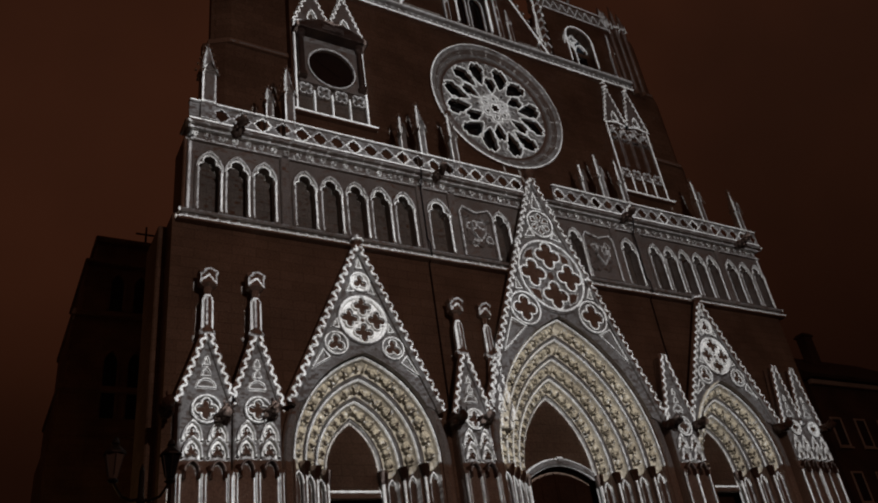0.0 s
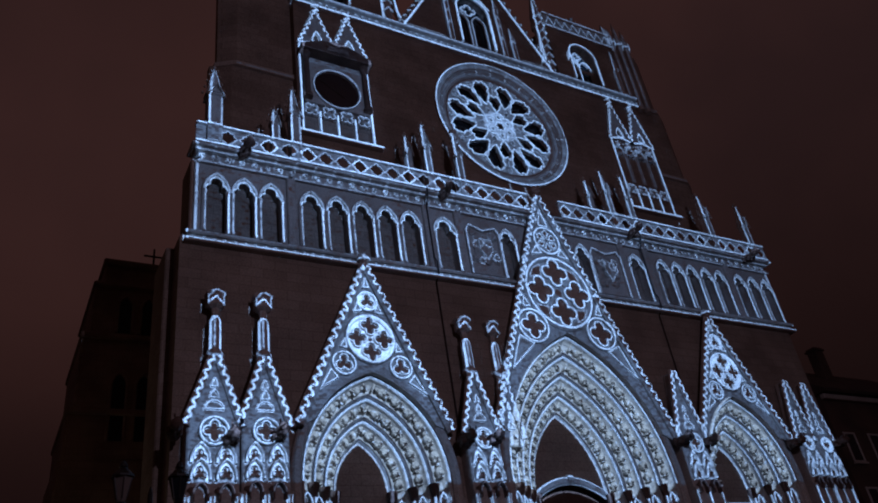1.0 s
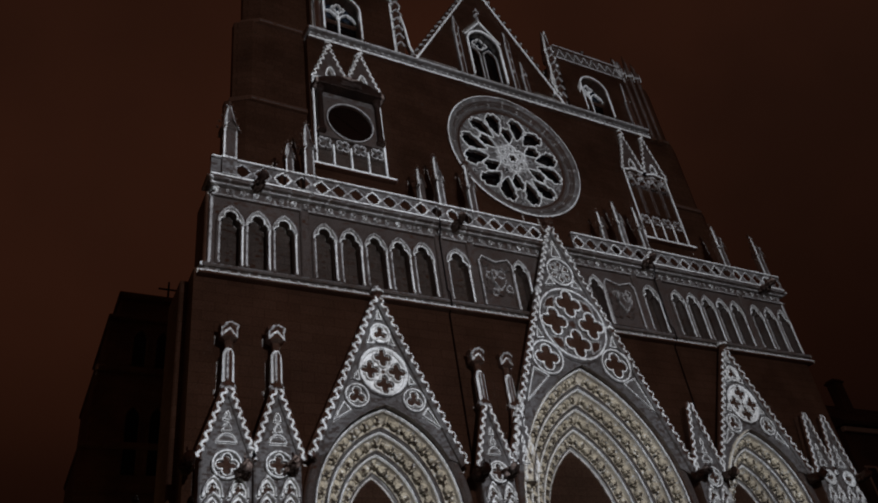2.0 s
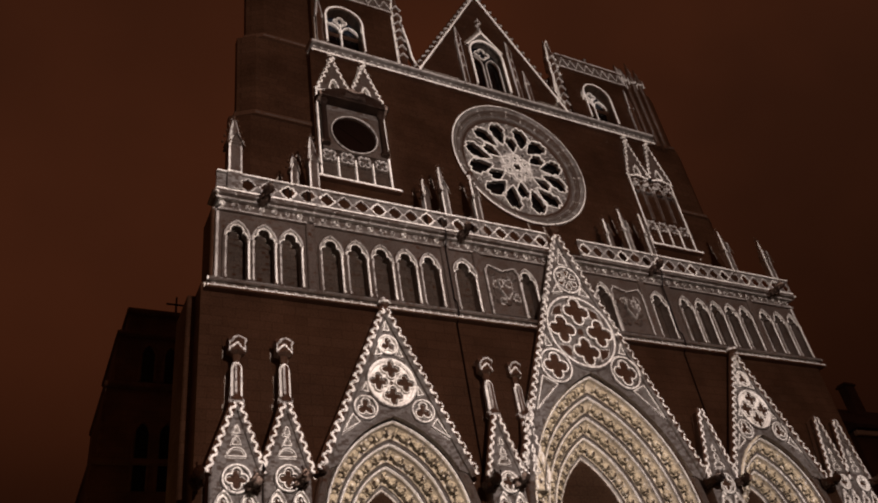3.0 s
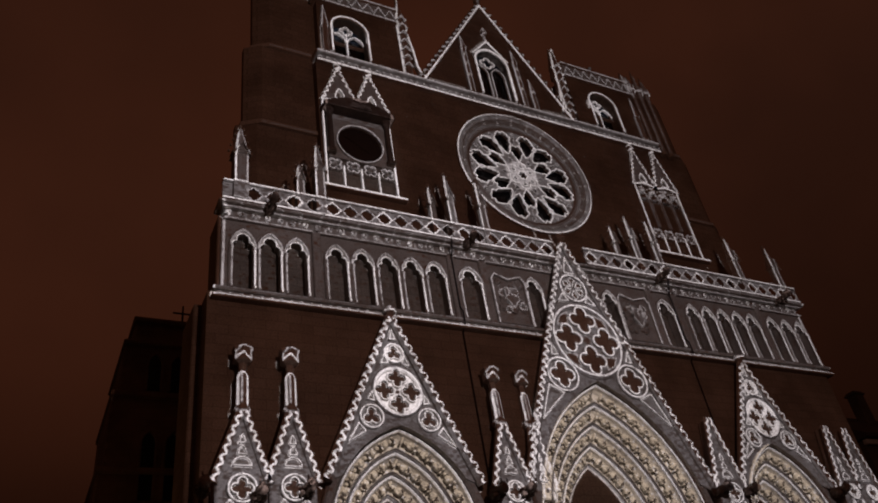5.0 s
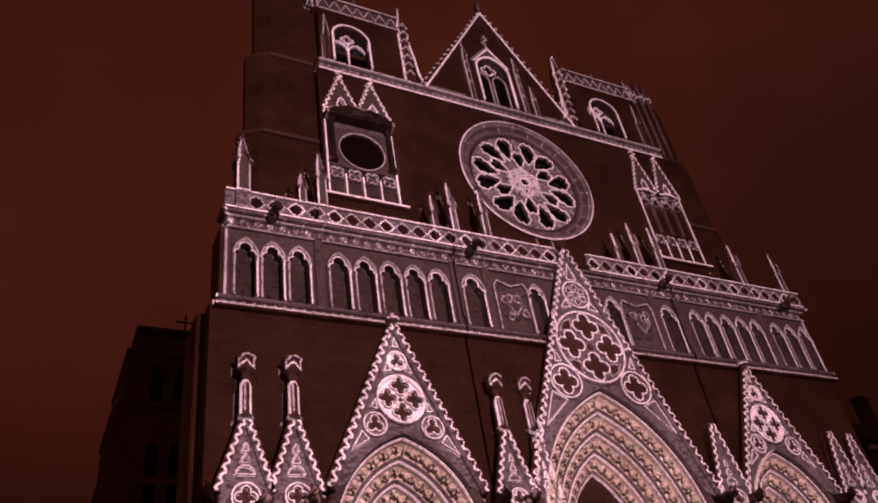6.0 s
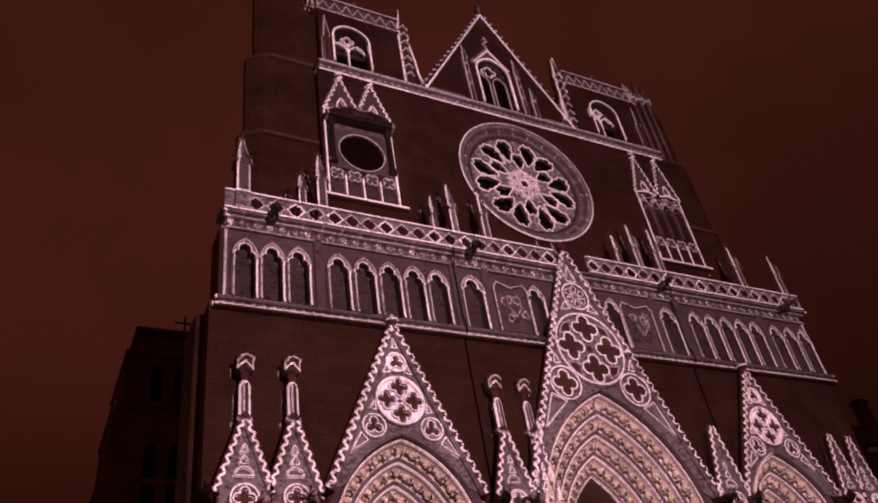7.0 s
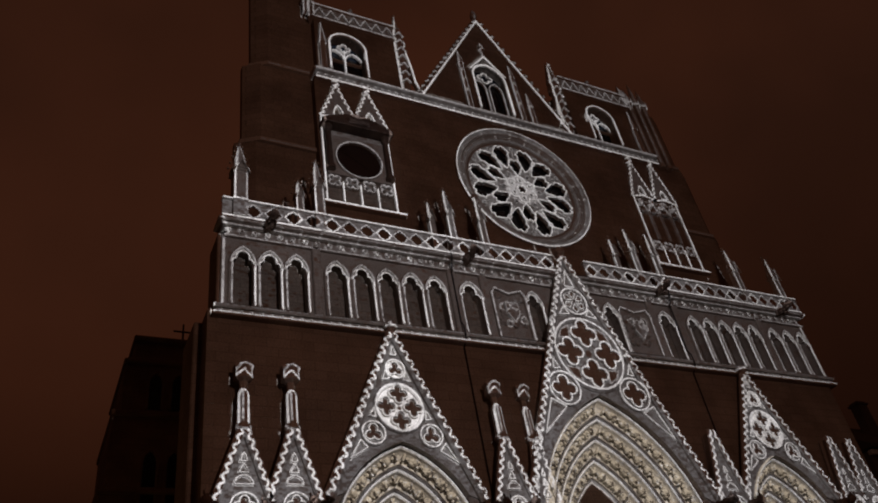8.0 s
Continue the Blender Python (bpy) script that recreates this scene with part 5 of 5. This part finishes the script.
tube(bm, [(-14.2, 0.6, 32.4), (-14.2, 0.6, 34.3)], [0.09, 0.07], 6)
tube(bm, [(-14.9, 0.6, 33.65), (-13.5, 0.6, 33.65)], [0.07, 0.07], 6)
part("iron_cross", bm, IRON, ot, "black iron cross")


def house(x, y, w, d, eaves, ridge, rows, cols, label, chim):
    root = thing("town_house", label, "house", "houses beside the church", at=(x, y, 0))
    bm = bmesh.new()
    box(bm, 0, w, 0, d, 0, eaves)
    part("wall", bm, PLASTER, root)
    bm = bmesh.new()
    prof = [(-0.7, eaves), (-0.7, eaves + 0.25), (d / 2, ridge), (d + 0.7, eaves + 0.25), (d + 0.7, eaves)]
    for i in (0, 1):
        vs = [bm.verts.new((-0.4 + i * (w + 0.8), yy, zz)) for yy, zz in prof]
        bm.faces.new(vs if i else vs[::-1])
    bm.verts.ensure_lookup_table()
    for i in range(5):
        j = (i + 1) % 5
        bm.faces.new([bm.verts[k] for k in (i, j, 5 + j, 5 + i)])
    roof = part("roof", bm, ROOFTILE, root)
    for cx in chim:
        bm = bmesh.new()
        box(bm, cx - 0.5, cx + 0.5, d * 0.3, d * 0.3 + 0.8, eaves + 0.5, ridge + 1.2, 0.05)
        box(bm, cx - 0.6, cx + 0.6, d * 0.3 - 0.1, d * 0.3 + 0.9, ridge + 0.9, ridge + 1.05, 0.02)
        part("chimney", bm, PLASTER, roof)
    bm = bmesh.new()
    box(bm, -0.1, w + 0.1, -0.35, 0.0, eaves - 0.35, eaves, 0.05)
    part("eaves_cornice", bm, CARVED, root)
    for i in range(rows):
        for j in range(cols):
            cx, cz = w * (j + 0.5) / cols, 1.6 + (eaves - 2.5) * i / rows
            bm = bmesh.new()
            rib(bm, [(cx - 0.55, cz), (cx - 0.55, cz + 1.9), (cx + 0.55, cz + 1.9), (cx + 0.55, cz)], 0.14, 0.08, 0.0, True)
            w1 = part("window", bm, CARVED, root)
            bm = bmesh.new()
            slab(bm, [(cx - 0.5, cz), (cx + 0.5, cz), (cx + 0.5, cz + 1.85), (cx - 0.5, cz + 1.85)], [], -0.02, 0.03)
            part("pane", bm, GLASS, w1)
            bm = bmesh.new()
            box(bm, cx - 0.7, cx + 0.7, -0.16, 0.0, cz - 0.18, cz - 0.06, 0.02)
            part("sill", bm, CARVED, w1)
    return root


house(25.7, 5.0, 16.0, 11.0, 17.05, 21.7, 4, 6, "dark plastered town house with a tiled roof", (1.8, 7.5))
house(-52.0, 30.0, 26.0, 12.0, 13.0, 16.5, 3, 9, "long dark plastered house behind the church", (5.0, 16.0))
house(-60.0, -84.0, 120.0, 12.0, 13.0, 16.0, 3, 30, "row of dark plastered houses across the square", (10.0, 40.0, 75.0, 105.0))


# ---- street lamp ----
lamp_at = (-19.54, -8.95, 0.0)
sl = thing("street_lamp", "black cast-iron street lamp with two lanterns, unlit", "street lamp", at=lamp_at)
bm = bmesh.new()
tube(bm, [(0, 0, z) for z in (0, 0.25, 0.3, 0.9, 1.0, 1.1, 5.6, 5.7, 5.8, 6.3, 6.45)], [0.24, 0.24, 0.16, 0.14, 0.18, 0.09, 0.065, 0.1, 0.06, 0.05, 0.01], 10)
part("post", bm, IRON, sl)
for s in (-1, 1):
    bm = bmesh.new()
    tube(bm, [(0, 0, 5.75), (s * 0.18, 0, 5.72), (s * 0.36, 0, 5.8), (s * 0.48, 0, 5.98), (s * 0.54, 0, 6.1)], [0.035, 0.032, 0.03, 0.03, 0.03], 6)
    arm = part("arm", bm, IRON, sl)
    lx = s * 0.54
    bm = bmesh.new()
    tube(bm, [(lx, 0, z) for z in (6.12, 6.2, 6.62)], [0.07, 0.1, 0.19], 6)
    lan = part("lantern", bm, LAMPGLASS if s < 0 else GLASS, sl, "pale frosted lantern glass" if s < 0 else "dark lantern glass")
    for k in range(6):
        a = 2 * math.pi * (k + 0.5) / 6
        bm = bmesh.new()
        tube(bm, [(lx + 0.1 * math.cos(a), 0.1 * math.sin(a), 6.2), (lx + 0.195 * math.cos(a), 0.195 * math.sin(a), 6.63)], [0.014, 0.014], 4)
        part("glazing_bar", bm, IRON, lan)
    bm = bmesh.new()
    tube(bm, [(lx, 0, z) for z in (6.62, 6.66, 6.76, 6.82, 6.84, 6.92, 6.98)], [0.23, 0.22, 0.12, 0.07, 0.09, 0.06, 0.01], 8)
    part("cap", bm, IRON, lan)
    bm = bmesh.new()
    tube(bm, [(lx, 0, z) for z in (6.05, 6.1, 6.14)], [0.05, 0.11, 0.08], 8)
    part("cup", bm, IRON, lan)


# a lit street lamp round the corner of the church
lit = copy_thing(sl, pose(-23.5, 12.0, 0.0, 0, 0, 35))
tagged(lit, "black cast-iron street lamp glowing orange round the corner", "street lamp")
glow_data = bpy.data.lights.new("street_light", "POINT")
glow_data.energy, glow_data.color, glow_data.shadow_soft_size = 130, (1.0, 0.55, 0.22), 0.15
street_light = new("street_light", glow_data)
street_light.location = (-23.5, 12.0, 7.4)

# ---- the projector's slide: a plate with tinted and open cells ----


def make_slide():
    uv = lambda p: ((p[0] - LAMP.x) / (p[1] - LAMP.y) / CELL, (p[2] - LAMP.z) / (p[1] - LAMP.y) / CELL)
    left, right = int((-17.5 - LAMP.x) / 40 / CELL), int((18.5 - LAMP.x) / 40 / CELL)
    low, high = int(-19.0 / 40 / CELL), int(31.0 / 40 / CELL)
    wide = right - left
    grid = np.zeros((high - low, wide), np.uint8)
    holes = [(h, -1, 0) for h in HOLES]
    for pts, w, tone in [s for s in SHOWN if s[1] == 0] + holes + [s for s in SHOWN if s[1] > 0] + [(h, -1, 1) for h in SHADE_SPOTS]:
        q = np.array([uv(p) for p in pts]) + (-left, -low)
        if w <= 0:
            x0, y0 = np.maximum(np.floor(q.min(0)).astype(int), 0)
            x1, y1 = np.minimum(np.ceil(q.max(0)).astype(int) + 1, (wide, high - low))
            if x1 <= x0 or y1 <= y0:
                continue
            gx, gy = np.meshgrid(np.arange(x0, x1) + 0.5, np.arange(y0, y1) + 0.5)
            inside = np.zeros(gx.shape, bool)
            for (ax, ay), (bx, by) in zip(q, np.roll(q, -1, 0)):
                if ay != by:
                    inside ^= ((ay > gy) != (by > gy)) & (gx < (bx - ax) * (gy - ay) / (by - ay) + ax)
            grid[y0:y1, x0:x1][inside] = np.maximum(grid[y0:y1, x0:x1][inside], tone) if w == 0 else tone
            continue
        reach = max(0.75, w / 2 / 40 / CELL)
        for (ax, ay), (bx, by) in zip(q, q[1:]):
            x0, x1 = max(0, int(min(ax, bx) - reach - 1)), min(wide, int(max(ax, bx) + reach + 2))
            y0, y1 = max(0, int(min(ay, by) - reach - 1)), min(high - low, int(max(ay, by) + reach + 2))
            if x1 <= x0 or y1 <= y0:
                continue
            gx, gy = np.meshgrid(np.arange(x0, x1) + 0.5, np.arange(y0, y1) + 0.5)
            dx, dy = bx - ax, by - ay
            k = np.clip(((gx - ax) * dx + (gy - ay) * dy) / max(dx * dx + dy * dy, 1e-9), 0, 1)
            near = (gx - ax - k * dx) ** 2 + (gy - ay - k * dy) ** 2 < reach * reach
            grid[y0:y1, x0:x1][near] = np.maximum(grid[y0:y1, x0:x1][near], tone)
    # random small patches mottle the slide's light: most dimmer, some cream ones white
    rng = np.random.default_rng(11)

    def patches(px, py):
        n = rng.random((grid.shape[0] // py + 2, wide // px + 2))
        return np.kron(n, np.ones((py, px)))[:grid.shape[0], :wide]

    grain, mottle = patches(5, 2), patches(2, 2)
    was = grid.copy()
    grid[(was == GREY) & (grain < 0.38)] = DIM
    grid[(was == DIM) & (grain < 0.1)] = 0
    grid[(was == PALE) & (mottle < 0.2)] = GREY
    grid[(was == WHITE) & (mottle < 0.16)] = PALE
    grid[(was == CREAM) & (mottle < 0.07)] = GREY
    grid[(was == CREAM) & (mottle > 0.95)] = WHITE
    verts, faces, tones = [], [], []

    def cell_face(x0, x1, y0, y1, tone):
        k = len(verts)
        verts.extend(((a + left) * CELL * SLIDE, 0.0, (b + low) * CELL * SLIDE) for a, b in ((x0, y0), (x1, y0), (x1, y1), (x0, y1)))
        faces.append((k, k + 1, k + 2, k + 3))
        tones.append(tone)

    held = {}
    for y in range(grid.shape[0] + 1):
        now = {}
        if y < grid.shape[0]:
            row = grid[y]
            cuts = np.flatnonzero(np.diff(row)) + 1
            for a, b in zip(np.r_[0, cuts], np.r_[cuts, len(row)]):
                if row[a] != WHITE:
                    now[(int(a), int(b), int(row[a]))] = y
        for key, start in held.items():
            if key in now:
                now[key] = start
            else:
                cell_face(key[0], key[1], start, y, key[2])
        held = now
    big = 3600
    cell_face(-big, wide + big, -big, 0, 0)
    cell_face(-big, wide + big, high - low, high - low + big, 0)
    cell_face(-big, 0, 0, high - low, 0)
    cell_face(wide, wide + big, 0, high - low, 0)
    me = bpy.data.meshes.new("slide")
    me.from_pydata(verts, [], faces)
    for name, tint in GELS:
        m = bpy.data.materials.new(name)
        m.use_nodes = True
        t = m.node_tree
        t.nodes.remove(t.nodes["Principled BSDF"])
        g = t.nodes.new("ShaderNodeBsdfTransparent")
        g.inputs["Color"].default_value = (*tint, 1)
        t.links.new(g.outputs["BSDF"], t.nodes["Material Output"].inputs["Surface"])
        me.materials.append(m)
    me.polygons.foreach_set("material_index", tones)
    projector = thing("slide_projector", "dark glass slide of the festival light projector", "projector", at=LAMP + Vector((0, SLIDE, 0)))
    for dx in (-1.35, 1.85):
        bm = bmesh.new()
        tube(bm, [(dx, 0.05, -LAMP.z), (dx, 0.05, 1.7)], [0.05, 0.05], 8)
        part("mast", bm, BLACKENED, projector)
    bm = bmesh.new()
    box(bm, -0.4, 0.4, -1.3, -0.55, -1.74, 0.35, 0.03)
    part("lamp_housing", bm, BLACKENED, projector)
    for z in (-1.75, -7.0):
        bm = bmesh.new()
        box(bm, -1.4, 1.9, -1.3, 0.1, z - 0.08, z, 0.01)
        part("platform", bm, BLACKENED, projector)
    slide = new("slide", me)
    slide.parent = projector
    tagged(slide, "glass slide with a drawing of the front")


GELS = [("slide_black", (0.036, 0.0178, 0.0118)), ("slide_dim", (0.056, 0.046, 0.043)), ("slide_grey", (0.125, 0.12, 0.122)),
        ("slide_cream", (0.60, 0.53, 0.42)), ("slide_pale", (0.48, 0.47, 0.475))]
make_slide()
